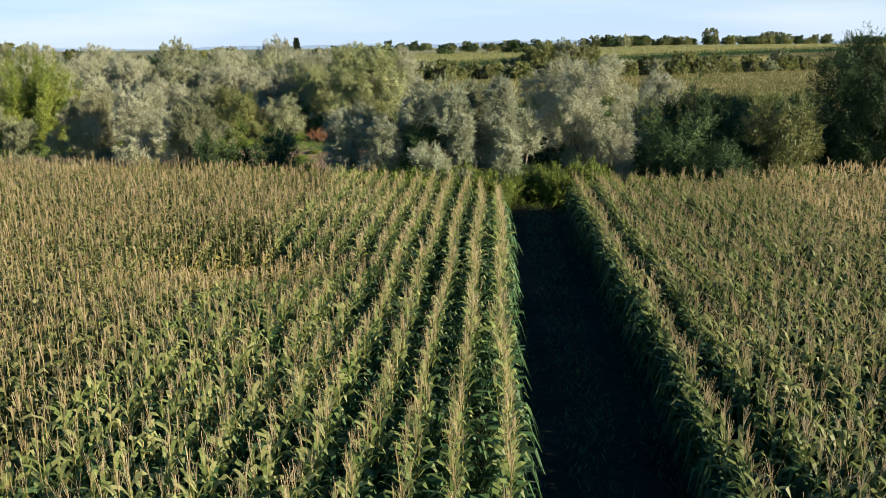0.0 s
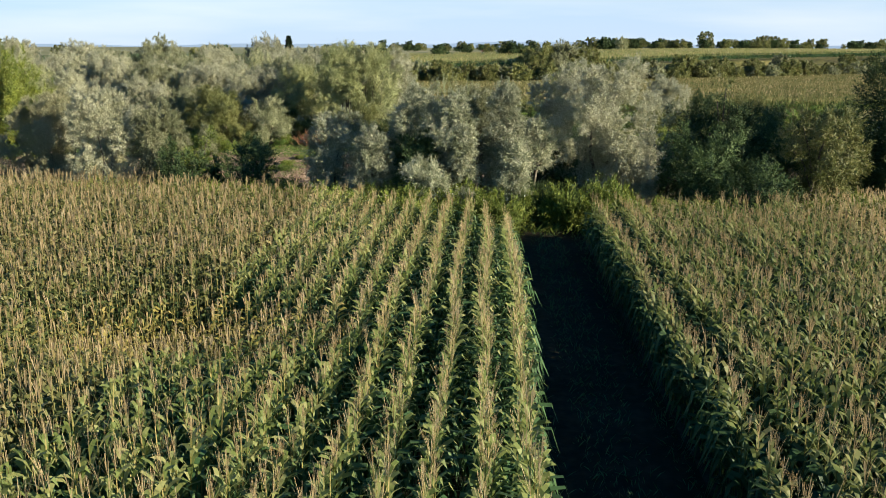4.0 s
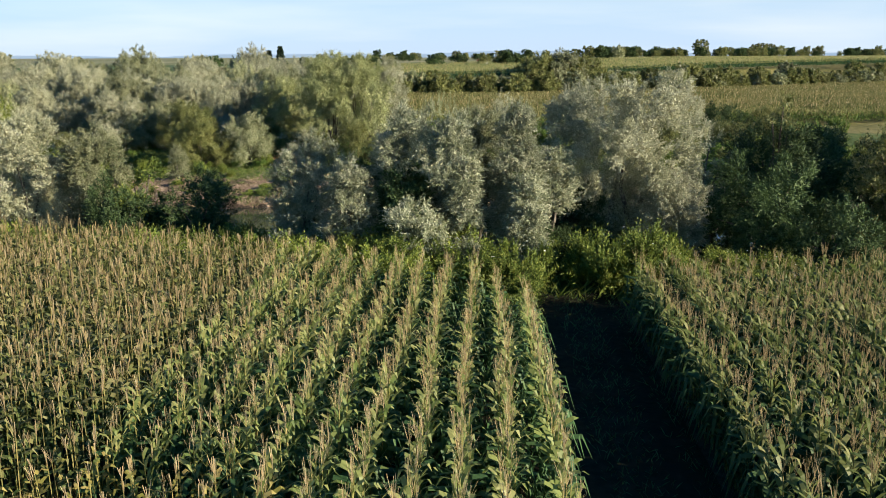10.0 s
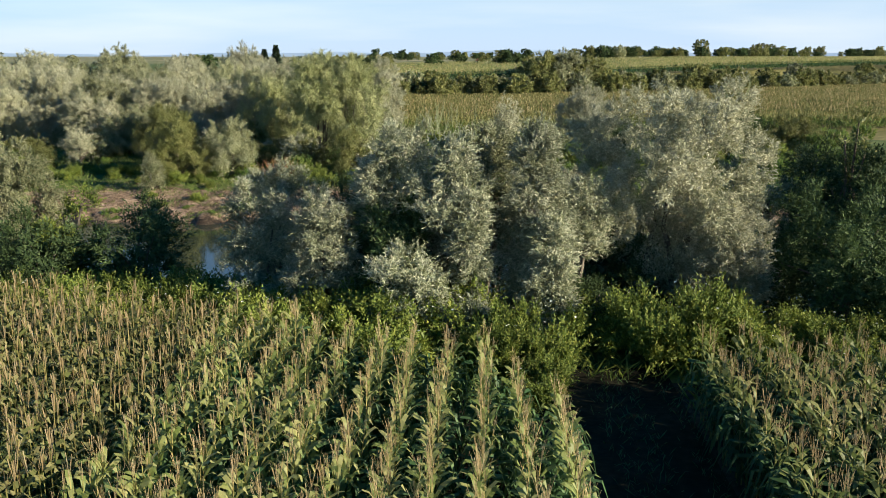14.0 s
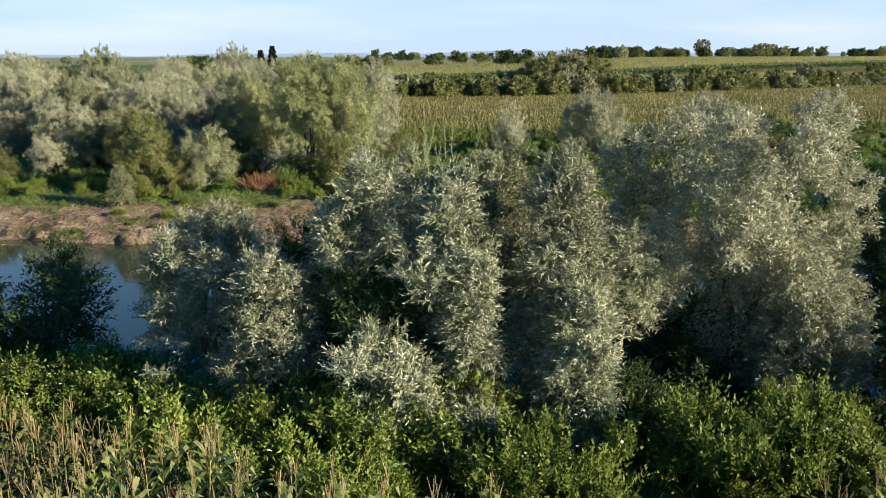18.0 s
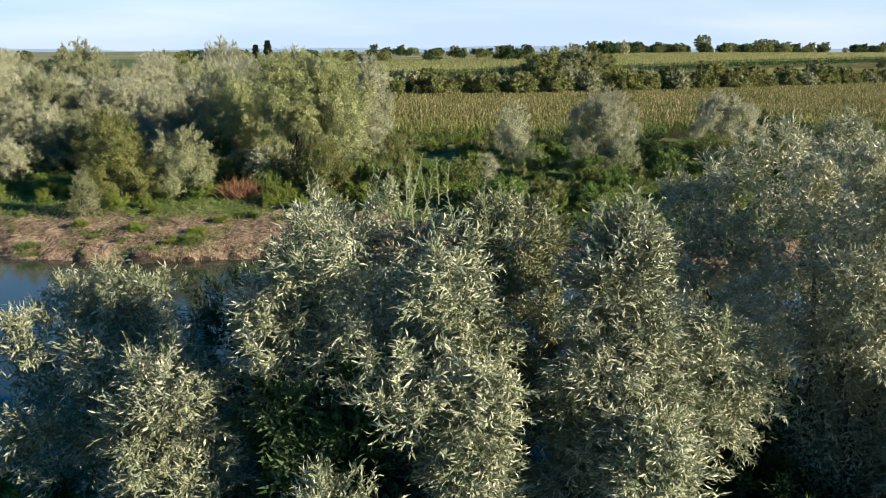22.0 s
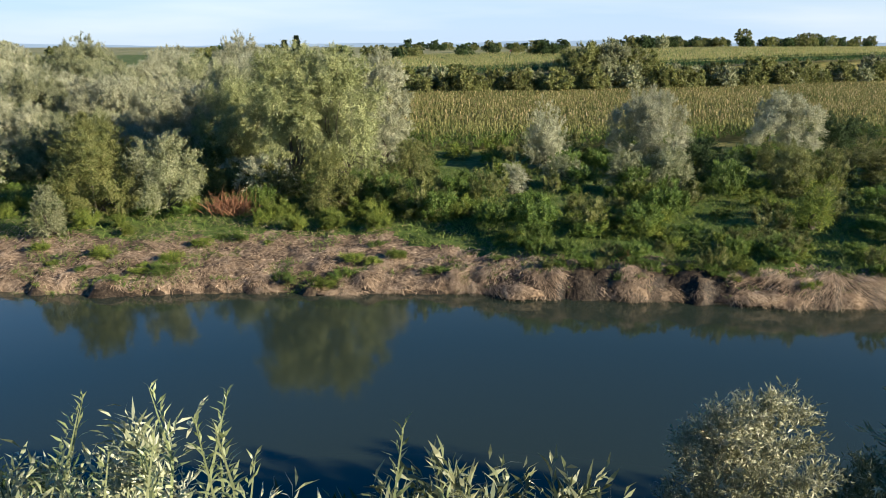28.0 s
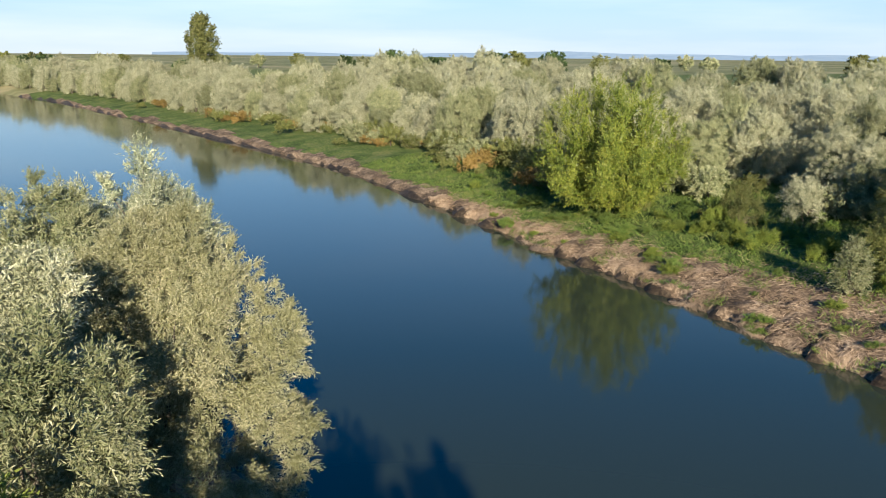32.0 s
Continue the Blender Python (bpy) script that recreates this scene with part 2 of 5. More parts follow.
# Bluish tone and a faint glow put the distance haze into the hills.
HILL = rough_material("hazed_far_hill", [(0.3, (0.10, 0.14, 0.17)), (0.7, (0.15, 0.19, 0.21))], 0.002, 0.02, bump=0.0)
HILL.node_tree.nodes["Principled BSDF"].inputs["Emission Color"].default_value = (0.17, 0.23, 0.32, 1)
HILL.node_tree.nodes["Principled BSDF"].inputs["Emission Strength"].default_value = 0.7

WATER, n, l, b = nodes_of("river_water")
b.inputs["Base Color"].default_value = (0.026, 0.037, 0.027, 1)
b.inputs["Roughness"].default_value, b.inputs["IOR"].default_value = 0.07, 1.38
wv, wf = noise_node(n, l, 0.5, 3.0, stretch=(0.6, 1.4, 1)), noise_node(n, l, 0.03, 3.0)
mw = n.new("ShaderNodeMath")
mw.operation = "MULTIPLY"
l.new(wv.outputs["Fac"], mw.inputs[0])
l.new(wf.outputs["Fac"], mw.inputs[1])
bp = n.new("ShaderNodeBump")
bp.inputs["Strength"].default_value, bp.inputs["Distance"].default_value = 0.05, 0.1
l.new(mw.outputs[0], bp.inputs["Height"])
l.new(bp.outputs[0], b.inputs["Normal"])


# ---- mesh helpers ----
def mesh(name, verts, faces, mats, index=None, smooth=False):
    """A mesh from arrays: faces all with as many corners."""
    verts, faces = np.asarray(verts, np.float32), np.asarray(faces, np.int32)
    me = bpy.data.meshes.new(name)
    me.vertices.add(len(verts))
    me.vertices.foreach_set("co", verts.ravel())
    k = faces.shape[1]
    me.loops.add(faces.size)
    me.loops.foreach_set("vertex_index", faces.ravel())
    me.polygons.add(len(faces))
    me.polygons.foreach_set("loop_start", np.arange(0, faces.size, k, dtype=np.int32))
    me.polygons.foreach_set("loop_total", np.full(len(faces), k, dtype=np.int32))
    for m in mats:
        me.materials.append(m)
    if index is not None:
        me.polygons.foreach_set("material_index", np.asarray(index, np.int32))
    me.polygons.foreach_set("use_smooth", np.full(len(faces), smooth))
    me.update(calc_edges=True)
    return me


def unit(v):
    return v / np.maximum(np.linalg.norm(v, axis=-1, keepdims=True), 1e-9)


def blades(P, D, N, L, W, bend=0.12):
    """One kite-shaped leaf of four corners for each root P, way D, face N, length L and width W."""
    D = unit(D)
    S = unit(np.cross(D, N))
    N = np.cross(S, D)
    L, W = L[:, None], W[:, None]
    mid = P + D * L * 0.45 + N * L * bend
    v = np.stack([P, mid + S * W * 0.5, P + D * L, mid - S * W * 0.5], 1).reshape(-1, 3)
    return v


def points(P, D, N, L, W):
    """One three-cornered leaf for each root, for foliage seen from further off."""
    D = unit(D)
    S = unit(np.cross(D, N)) * W[:, None] * 0.5
    base = P + D * L[:, None] * 0.2
    return np.stack([base - S, base + S, P + D * L[:, None]], 1).reshape(-1, 3)


def quads(count):
    return np.arange(count * 4, dtype=np.int32).reshape(-1, 4)


def lobe_shoots(rng, lobes, per_area, leaves, length, droop, rise=0.55):
    """Shoots in sprays all over the lobes (centre, radii), with their leaves' roots and ways; radii in a tuple mark an inside without shoots."""
    Ps, Ds, Ns = [], [], []
    crest = max(c[2] for c, r in lobes)
    for c, r in lobes:
        if isinstance(r, tuple):
            continue
        lift, fall = rise * (0.15 + 1.05 * c[2] / crest), droop * (2.0 - 1.3 * c[2] / crest)
        r = np.asarray(r, float) * np.ones(3)
        n = max(8, int(per_area * 12.6 * (r[0] * r[1] * r[2]) ** 0.667))
        k = max(5, n // 13)
        su = unit(rng.normal(size=(k, 3)))
        su[:, 2] = np.where(su[:, 2] < -0.6, -su[:, 2] * 0.5, su[:, 2])
        su = unit(su)
        out = np.array([c[0], c[1], 0.0])
        far_out = np.linalg.norm(out)
        if far_out > r[0] * 0.9:
            out /= far_out
            inward = np.minimum((su * out).sum(1, keepdims=True) + 0.25, 0)
            su = unit(su - 2 * inward * out)
        reach = rng.uniform(0.68, 1.0, k)
        s = rng.integers(k, size=n)
        start = np.asarray(c) + su[s] * r * (reach[s] * rng.uniform(0.75, 1.0, n))[:, None] + rng.normal(size=(n, 3)) * r * 0.075
        way = unit(su[s] * 0.75 + np.array([0, 0, lift]) + rng.normal(size=(n, 3)) * 0.3)
        ln = length * rng.uniform(0.55, 1.25, (n, 1, 1))
        t = (np.arange(leaves) + rng.random((n, leaves)))[..., None] / leaves
        pos = start[:, None] + way[:, None] * ln * t + np.array([0, 0, -1.0]) * fall * ln * t ** 2
        tan = way[:, None] + np.array([0, 0, -2.0]) * fall * t
        Ps.append(pos.reshape(-1, 3))
        Ds.append(tan.reshape(-1, 3))
        Ns.append(np.repeat(su[s], leaves, 0))
    return np.concatenate(Ps), np.concatenate(Ds), np.concatenate(Ns)


def foliage(name, rng, lobes, per_area, leaves, length, droop, leaf, width, mat, spread=0.75, rise=0.55, floor=None, core=130, kite=False, flat=0.3):
    """A crown: leaves along the shoots of its lobes, and larger sparse leaves within them."""
    P, D, N = lobe_shoots(rng, lobes, per_area, leaves, length, droop, rise)
    n = m = len(P)
    D = unit(unit(D) + rng.normal(size=(n, 3)) * spread * 0.7)
    D = unit(D - N * ((D * N).sum(1, keepdims=True) * flat) - np.array([0, 0, 0.12]))
    L = leaf * rng.uniform(0.6, 1.35, n)
    W = width * rng.uniform(0.7, 1.3, n)
    for c, r in lobes:
        r = np.asarray(r, float) * np.ones(3)
        k = int(core * 4.2 * r[0] * r[1] * r[2] * (0.16 / leaf) ** 2)
        q = np.asarray(c) + unit(rng.normal(size=(k, 3))) * r * 0.66 * rng.random((k, 1)) ** 0.4
        P, D = np.concatenate([P, q]), np.concatenate([D, rng.normal(size=(k, 3)) + (0, 0, 0.4)])
        N = np.concatenate([N, unit(q - np.asarray(c))])
        L, W = np.concatenate([L, leaf * rng.uniform(1.0, 1.5, k)]), np.concatenate([W, (width * 0.5 + leaf * 0.25) * rng.uniform(0.7, 1.2, k)])
    if floor is not None:
        low_ = P[:, 2] < floor
        L[low_], W[low_] = 0.01, 0.002
    n = len(P)
    zs = P[:, 2]
    away = unit((P - np.array([0, 0, float(np.percentile(zs, 45))])) * np.array([1, 1, 0.6]))
    N = unit(N * 0.7 + away * (0.3 if kite else 0.5) + rng.normal(size=(n, 3)) * (0.5 if kite else 0.38))
    if kite and leaves > 12:
        a, b_ = P[:m].reshape(-1, leaves, 3)[:, 0], P[:m].reshape(-1, leaves, 3)[:, -1]
        k = len(a)
        P, D, N = np.concatenate([P, a]), np.concatenate([D, b_ - a]), np.concatenate([N, rng.normal(size=(k, 3))])
        L, W = np.concatenate([L, np.linalg.norm(b_ - a, axis=1)]), np.concatenate([W, np.full(k, 0.008)])
        n = len(P)
    if not kite:
        return mesh(name, points(P, D, N, L, W), np.arange(n * 3).reshape(-1, 3), [mat])
    return mesh(name, blades(P, D, N, L, W), quads(n), [mat])


def tube(points, radii, sides=7):
    """Corners and faces of a tapered limb along points."""
    points = np.asarray(points, float)
    tan = unit(np.gradient(points, axis=0))
    ref = np.array([1.0, 0.2, 0.1])
    a = unit(np.cross(tan, ref))
    c = np.cross(tan, a)
    w = np.linspace(0, 2 * np.pi, sides, endpoint=False)
    ring = a[:, None] * np.cos(w)[:, None] + c[:, None] * np.sin(w)[:, None]
    v = (points[:, None] + ring * np.asarray(radii)[:, None, None]).reshape(-1, 3)
    k = len(points)
    f = [(i * sides + j, i * sides + (j + 1) % sides, (i + 1) * sides + (j + 1) % sides, (i + 1) * sides + j) for i in range(k - 1) for j in range(sides)]
    return v, np.array(f)


def tube_mesh(name, points, radii, mat, sides=7):
    v, f = tube(points, radii, sides)
    return mesh(name, v, f, [mat], smooth=True)


def child(name, me, parent, label=""):
    ob = new(name, me)
    ob.parent = parent
    if label:
        ob["label"] = label
    return ob


# ---- lie of the land ----
WATER_Z = -4.6
SHORE_X = np.array([-900, -450, -319, -267, -185, -143, -98, -70, -51.4, -42, -35, -28, -22, -16, -10, -3, 2, 8, 13, 18, 60, 300, 900.0])
SHORE_Y = np.array([-120, 30, 67, 78, 85, 88.4, 91, 88.5, 86.4, 85.7, 85, 83.2, 83.4, 84.5, 84.8, 85.4, 84.9, 84.8, 84.1, 84.5, 86, 92, 110.0])
NEAR_X = np.array([-900, -400, -200, -60, -34, -26, -18, 0, 15, 60, 900.0])
NEAR_Y = np.array([-200, -40, 38, 54, 56.2, 56.6, 56.2, 56.2, 57.5, 58, 70.0])
TERRACE_X = np.array([-900, -100, -17, 7, 40, 77, 200, 900.0])
TERRACE_Y = np.array([190, 190, 192, 197, 214, 240, 330, 900.0])


NOISE = np.random.default_rng(77).uniform(-1, 1, (256, 256))


def value_noise(x, y):
    xi, yi = np.floor(x).astype(int), np.floor(y).astype(int)
    fx, fy = x - xi, y - yi
    fx, fy = fx * fx * (3 - 2 * fx), fy * fy * (3 - 2 * fy)
    a, b_ = NOISE[xi % 256, yi % 256], NOISE[(xi + 1) % 256, yi % 256]
    c, d = NOISE[xi % 256, (yi + 1) % 256], NOISE[(xi + 1) % 256, (yi + 1) % 256]
    return a + (b_ - a) * fx + (c - a + (a - b_ - c + d) * fx) * fy


def wobble(x, y, s, seed=0.0):
    """A smooth, uneven field of about -1 to 1."""
    x, y = np.asarray(x, float) * s + seed * 17.3, np.asarray(y, float) * s + seed * 9.1
    return value_noise(x, y) * 0.75 + value_noise(x * 2.3 + 31, y * 2.3 + 7) * 0.45


def far_shore(x):
    return np.interp(x, SHORE_X, SHORE_Y)


def land(x, y):
    x, y = np.asarray(x, float), np.asarray(y, float)
    ns = np.interp(x, NEAR_X, NEAR_Y)
    d0 = y - ns + wobble(x, y, 0.5) * 0.5
    near = np.interp(d0, [-30, -12.5, -10, 0, 4], [0, 0, -0.4, -4.55, -6.5]) + wobble(x, y, 0.8, 2) * 0.05
    clod = wobble(x, y, 0.7, 1.0) * 0.22 + wobble(x, y, 1.9, 3.0) * 0.16
    d = y - far_shore(x) + wobble(x, 0 * y, 0.45, 4.0) * 0.6 + wobble(x, 0 * y, 1.5, 1.0) * 0.35
    steep = np.clip((x + 6) / 8, 0, 1)
    soft = np.interp(d, [-8, -1.5, 0, 0.35, 1.0, 3, 6, 9, 15, 30, 60, 100], [-6.6, -5.2, -4.68, -4.25, -4.0, -3.65, -3.2, -2.85, -2.4, -1.9, -1.5, -1.2])
    cliff = np.interp(d, [-8, -1.5, 0, 0.25, 0.6, 1.6, 6, 9, 15, 30, 60, 100], [-6.6, -5.2, -4.75, -4.1, -3.35, -3.15, -2.9, -2.7, -2.3, -1.9, -1.5, -1.2])
    far = soft * (1 - steep) + cliff * steep
    far = far + clod * np.interp(d, [-1, 0, 3.5, 7, 12], [0, 1, 0.75, 0.5, 0.2])
    up = np.interp(y - np.interp(x, TERRACE_X, TERRACE_Y), [0, 4, 9, 500], [0, 0.42, 1.0, 1.06]) * np.interp(x, [-70, -20, 20, 60, 120], [2.5, 3.7, 4.4, 5.6, 6.3])
    far = far + up
    return np.where(y < (ns + far_shore(x)) / 2, near, far)


def spaced(*runs):
    out = []
    for a, b_, step in runs:
        out.append(np.arange(a, b_, step))
    return np.concatenate(out + [np.array([runs[-1][1]])])


gx = spaced((-4000, -900, 400), (-900, -300, 60), (-300, -120, 8), (-120, -72, 1.5), (-72, 24, 0.35), (24, 60, 1.5), (60, 300, 12), (300, 900, 60), (900, 4000, 400))
gy = spaced((-600, -60, 60), (-60, -8, 4), (-8, 42, 1.0), (42, 62, 0.5), (62, 80, 2.0), (80, 97, 0.28), (97, 130, 1.0), (130, 260, 3), (260, 700, 30), (700, 4400, 370))
X, Y = np.meshgrid(gx, gy)
Z = land(X, Y)
gf = (np.arange(len(gy) - 1)[:, None] * len(gx) + np.arange(len(gx) - 1)).ravel()
gf = np.stack([gf, gf + 1, gf + 1 + len(gx), gf + len(gx)], 1)
cx, cy = X.ravel()[gf].mean(1), Y.ravel()[gf].mean(1)
shore_d = cy - far_shore(cx)
strip = np.interp(cx, [-200, -60, -40, -30, -10, 0, 20], [1.5, 2.5, 4.5, 7.5, 7.5, 3.0, 2.0]) + wobble(cx, cy, 0.6) * 1.3
kind = np.full(len(gf), 1)
kind[(cy < 41) & (cx > -39.5) & (cx < 30.8)] = 0
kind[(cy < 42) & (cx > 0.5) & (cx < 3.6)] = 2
kind[(shore_d > -12) & (shore_d < strip)] = 3
kind[(shore_d > -12) & (shore_d < np.where(cx > -2, 1.3, 0.12))] = 6
kind[(cy < 60) & (cy > np.interp(cx, NEAR_X, NEAR_Y) - 4)] = 3
kind[(cy > 124) & (cx > -14 - (cy - 105) * 0.13)] = 4
kind[cy > 700] = 5
kind[(np.abs(cx) > 300) & (cy < 700)] = 5
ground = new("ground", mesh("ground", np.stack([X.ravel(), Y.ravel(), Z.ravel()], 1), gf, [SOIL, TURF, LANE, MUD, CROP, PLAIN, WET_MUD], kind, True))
tagged(ground, "field soil, grassy river banks and far plain", "ground", kind="structure")
wx = np.linspace(-900, 900, 61)
wv_ = np.concatenate([np.stack([wx, np.full(61, -20.0), np.full(61, WATER_Z)], 1), np.stack([wx, np.interp(wx, SHORE_X, SHORE_Y) + 3, np.full(61, WATER_Z)], 1)])
wv_[:61, 1] = np.interp(wx, NEAR_X, NEAR_Y) - 3
wf_ = np.array([(i, i + 1, i + 62, i + 61) for i in range(60)])
water = tagged(new("water", mesh("water", wv_, wf_, [WATER])), "calm blue-brown river between grassy banks", "river", kind="structure")
# low hills on the skyline
ha = np.linspace(-1.35, 1.2, 120)
hr = 4300
hz = 22 + 9 * np.sin(ha * 7 + 1) + 5 * np.sin(ha * 19) + 3 * np.sin(ha * 43 + 2)
hv = np.concatenate([np.stack([hr * np.sin(ha), hr * np.cos(ha), np.full(120, -10.0)], 1), np.stack([(hr + 300) * np.sin(ha), (hr + 300) * np.cos(ha), hz], 1)])
tagged(new("backdrop", mesh("backdrop", hv, np.array([(i, i + 1, i + 121, i + 120) for i in range(119)]), [HILL], smooth=True)), "low hills along the skyline, hazed blue by colour and glow", "hills", kind="structure")


# ---- corn ----
def corn_template(rng, full=True):
    """Stalk, leaves and tassel of one maize plant 2.25 m high: arrays of corners, four-cornered faces and material numbers, piece by piece."""
    pieces = []
    h = 1.95
    w = np.array([0, 2.1, 4.2])
    v = np.concatenate([np.stack([0.017 * np.cos(w), 0.017 * np.sin(w), 0 * w], 1), np.stack([0.009 * np.cos(w), 0.009 * np.sin(w), 0 * w + h], 1)])
    pieces.append(("stalk", v, [(0, 1, 4, 3), (1, 2, 5, 4), (2, 0, 3, 5)], 3))
    count = 13 if full else 11
    turn = rng.uniform(0, 6.28)
    for i in range(count):
        base = 0.22 + 1.62 * (i + 0.3 * rng.random()) / (count - 0.5)
        a = turn + (i % 2) * 3.14 + rng.normal() * 0.55
        size = np.interp(base, [0.3, 0.9, 1.4, 1.85], [0.8, 1.15, 0.95, 0.55]) * rng.uniform(0.85, 1.15)
        out = np.array([0, 0.17, 0.38, 0.52]) * size
        up = np.array([0, 0.25, 0.26, -0.04 - 0.24 * rng.random()]) * size
        # from this height up, blades take the yellower tone paled for sun
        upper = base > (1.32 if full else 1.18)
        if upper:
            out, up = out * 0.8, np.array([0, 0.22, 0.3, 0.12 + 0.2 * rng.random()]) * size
        wid = np.array([0.034, 0.084, 0.068, 0.006]) * (0.75 + 0.28 * size) * (1.0 if full else 0.95)
        d, s = np.array([np.cos(a), np.sin(a), 0]), np.array([-np.sin(a), np.cos(a), 0])
        mid = d * out[:, None] + np.array([0, 0, 1]) * (base + up)[:, None]
        roll = np.array([0, 0, 1]) * (wid * rng.uniform(-0.35, 0.35))[:, None]
        v = np.concatenate([mid - s * wid[:, None] / 2 - roll, mid + s * wid[:, None] / 2 + roll])
        rungs = (0, 1, 2) if full else (1, 2)
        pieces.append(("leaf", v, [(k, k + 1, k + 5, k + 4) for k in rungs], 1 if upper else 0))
    v, f = [], []
    for i in range(8 if full else 6):
        a, lean = rng.uniform(0, 6.28), (0.0 if i == 0 else rng.uniform(0.1, 0.5))
        d = np.array([np.cos(a) * lean, np.sin(a) * lean, 1.0])
        s = np.array([-np.sin(a), np.cos(a), 0]) * (0.003 if full else 0.007)
        b0 = np.array([0, 0, h - 0.06 + 0.12 * rng.random()])
        tip = b0 + d * rng.uniform(0.22, 0.36)
        k = len(v)
        v += [b0 - s * 0.6, b0 + s * 0.6, tip + s, tip - s]
        f.append((k, k + 1, k + 2, k + 3))
    pieces.append(("tassel", np.array(v), f, 2))
    return pieces


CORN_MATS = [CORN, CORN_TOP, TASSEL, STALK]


def joined(pieces):
    v, f, m, k = [], [], [], 0
    for _, pv, pf, pm in pieces:
        v.append(pv)
        f.append(np.array(pf) + k)
        m.append(np.full(len(pf), pm))
        k += len(pv)
    return np.concatenate(v), np.concatenate(f), np.concatenate(m)


def many(templates, rng, x, y, z, scale):
    """Turned and scaled copies of the templates at x, y, z, all in one set of arrays."""
    V, Fs, M, k = [], [], [], 0
    pick = rng.integers(len(templates), size=len(x))
    for i, (tv, tf, tm) in enumerate(templates):
        s = pick == i
        n = int(s.sum())
        if not n:
            continue
        a = rng.uniform(0, 6.28, n)
        c, sn, sc = np.cos(a)[:, None], np.sin(a)[:, None], scale[s][:, None]
        lx, ly = rng.normal(size=(2, n, 1)) * 0.035
        vx = (tv[:, 0] * c - tv[:, 1] * sn) * sc + x[s][:, None] + lx * tv[:, 2]
        vy = (tv[:, 0] * sn + tv[:, 1] * c) * sc + y[s][:, None] + ly * tv[:, 2]
        vz = tv[:, 2] * sc + z[s][:, None]
        V.append(np.stack([vx, vy, vz], 2).reshape(-1, 3))
        Fs.append((tf[None] + (np.arange(n) * len(tv))[:, None, None]).reshape(-1, 4) + k)
        M.append(np.tile(tm, n))
        k += n * len(tv)
    return np.concatenate(V), np.concatenate(Fs), np.concatenate(M)


FULL = [joined(corn_template(RNG)) for i in range(8)]
LIGHT = [joined(corn_template(RNG, False)) for i in range(8)]
ROW0, ROW_R, PITCH = 0.25, 3.8, 0.75


def left_end(x):
    return np.interp(x, [-40, -25, -16, -10, -6, -3.5, -0.6, -0.4, 1], [46, 44.5, 43.3, 41.6, 40.2, 39.0, 38.4, 35.5, 35.3])


def right_end(x):
    return np.interp(x, [3, 5, 8.5, 14, 20, 30], [38.6, 39.3, 38.9, 40.5, 42.5, 44])


def row_plants(rng, x, y0, y1):
    y = np.arange(y0, y1, 0.17)
    y = y + rng.normal(size=len(y)) * 0.04
    y = y[rng.random(len(y)) > 0.04]
    return x + rng.normal(size=len(y)) * 0.025 + 0.05 * np.sin(y * 0.5 + x * 3), y


def stature(x, y, rng):
    s = 1.0 + 0.05 * wobble(x, y, 0.35) + rng.normal(size=len(x)) * 0.045
    hole = np.exp(-(((x + 8.2) / 3.4) ** 2 + ((y - 24.5) / 2.6) ** 2))
    return s - 0.38 * hole - 0.1 * np.exp(-(((x - 14) / 3) ** 2 + ((y - 37) / 1.5) ** 2))


single = []
for side, rows, end in (("left", [ROW0 - PITCH * i for i in range(52)], left_end), ("right", [ROW_R] + [ROW_R + 1.0 + PITCH * i for i in range(35)], right_end)):
    xs, ys = zip(*[row_plants(RNG, r, -4.0, float(end(r)) + RNG.normal() * 0.25) for r in rows])
    px, py = np.concatenate(xs), np.concatenate(ys)
    sc = stature(px, py, RNG)
    near = np.concatenate([np.full(len(v), i < 11) for i, v in enumerate(xs)])
    if side == "left":
        alone = (px > ROW0 - 0.4) & (py > 11) & (py < 36)
        single = list(zip(px[alone], py[alone], sc[alone]))
        px, py, sc, near = px[~alone], py[~alone], sc[~alone], near[~alone]
    if side == "left":
        poor = np.exp(-(((px + 7.6) / 3.6) ** 2 + ((py - 24.6) / 2.2) ** 2)) > RNG.uniform(0.25, 0.75, len(px))
        v, f, m = many(LIGHT, RNG, px[poor], py[poor], land(px[poor], py[poor]) - 0.02, sc[poor])
        tagged(new("corn_stand", mesh("corn_stand", v, f, [YELLOW_CORN, YELLOW_CORN, TASSEL, STALK], m)), "stunted yellowing maize in a thin patch of the field", "corn", kind="stuff")
        px, py, sc, near = px[~poor], py[~poor], sc[~poor], near[~poor]
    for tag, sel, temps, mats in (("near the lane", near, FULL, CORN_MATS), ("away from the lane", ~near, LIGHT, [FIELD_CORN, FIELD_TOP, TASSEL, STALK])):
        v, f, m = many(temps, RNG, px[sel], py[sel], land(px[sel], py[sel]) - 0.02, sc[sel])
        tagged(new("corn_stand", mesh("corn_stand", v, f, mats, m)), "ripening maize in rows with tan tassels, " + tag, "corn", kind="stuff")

# the row along the lane, plant by plant
kits = []
for i in range(4):
    kit = []
    for name, v, f, m in corn_template(RNG):
        kit.append((name, mesh(name, v, np.array(f), [CORN_MATS[m]])))
    kits.append(kit)
for k, (x, y, s) in enumerate(single):
    plant = new("corn_plant")
    plant.matrix_world = Matrix.Translation((x, y, float(land(x, y)) - 0.02)) @ Matrix.Rotation(RNG.uniform(0, 6.28), 4, "Z") @ Matrix.Rotation(RNG.normal() * 0.05, 4, "X") @ Matrix.Scale(s, 4)
    tagged(plant, "tall green maize plant with a dry tan tassel beside the lane", "corn plant", "corn along the lane")
    for name, me in kits[k % 4]:
        child(name, me, plant)

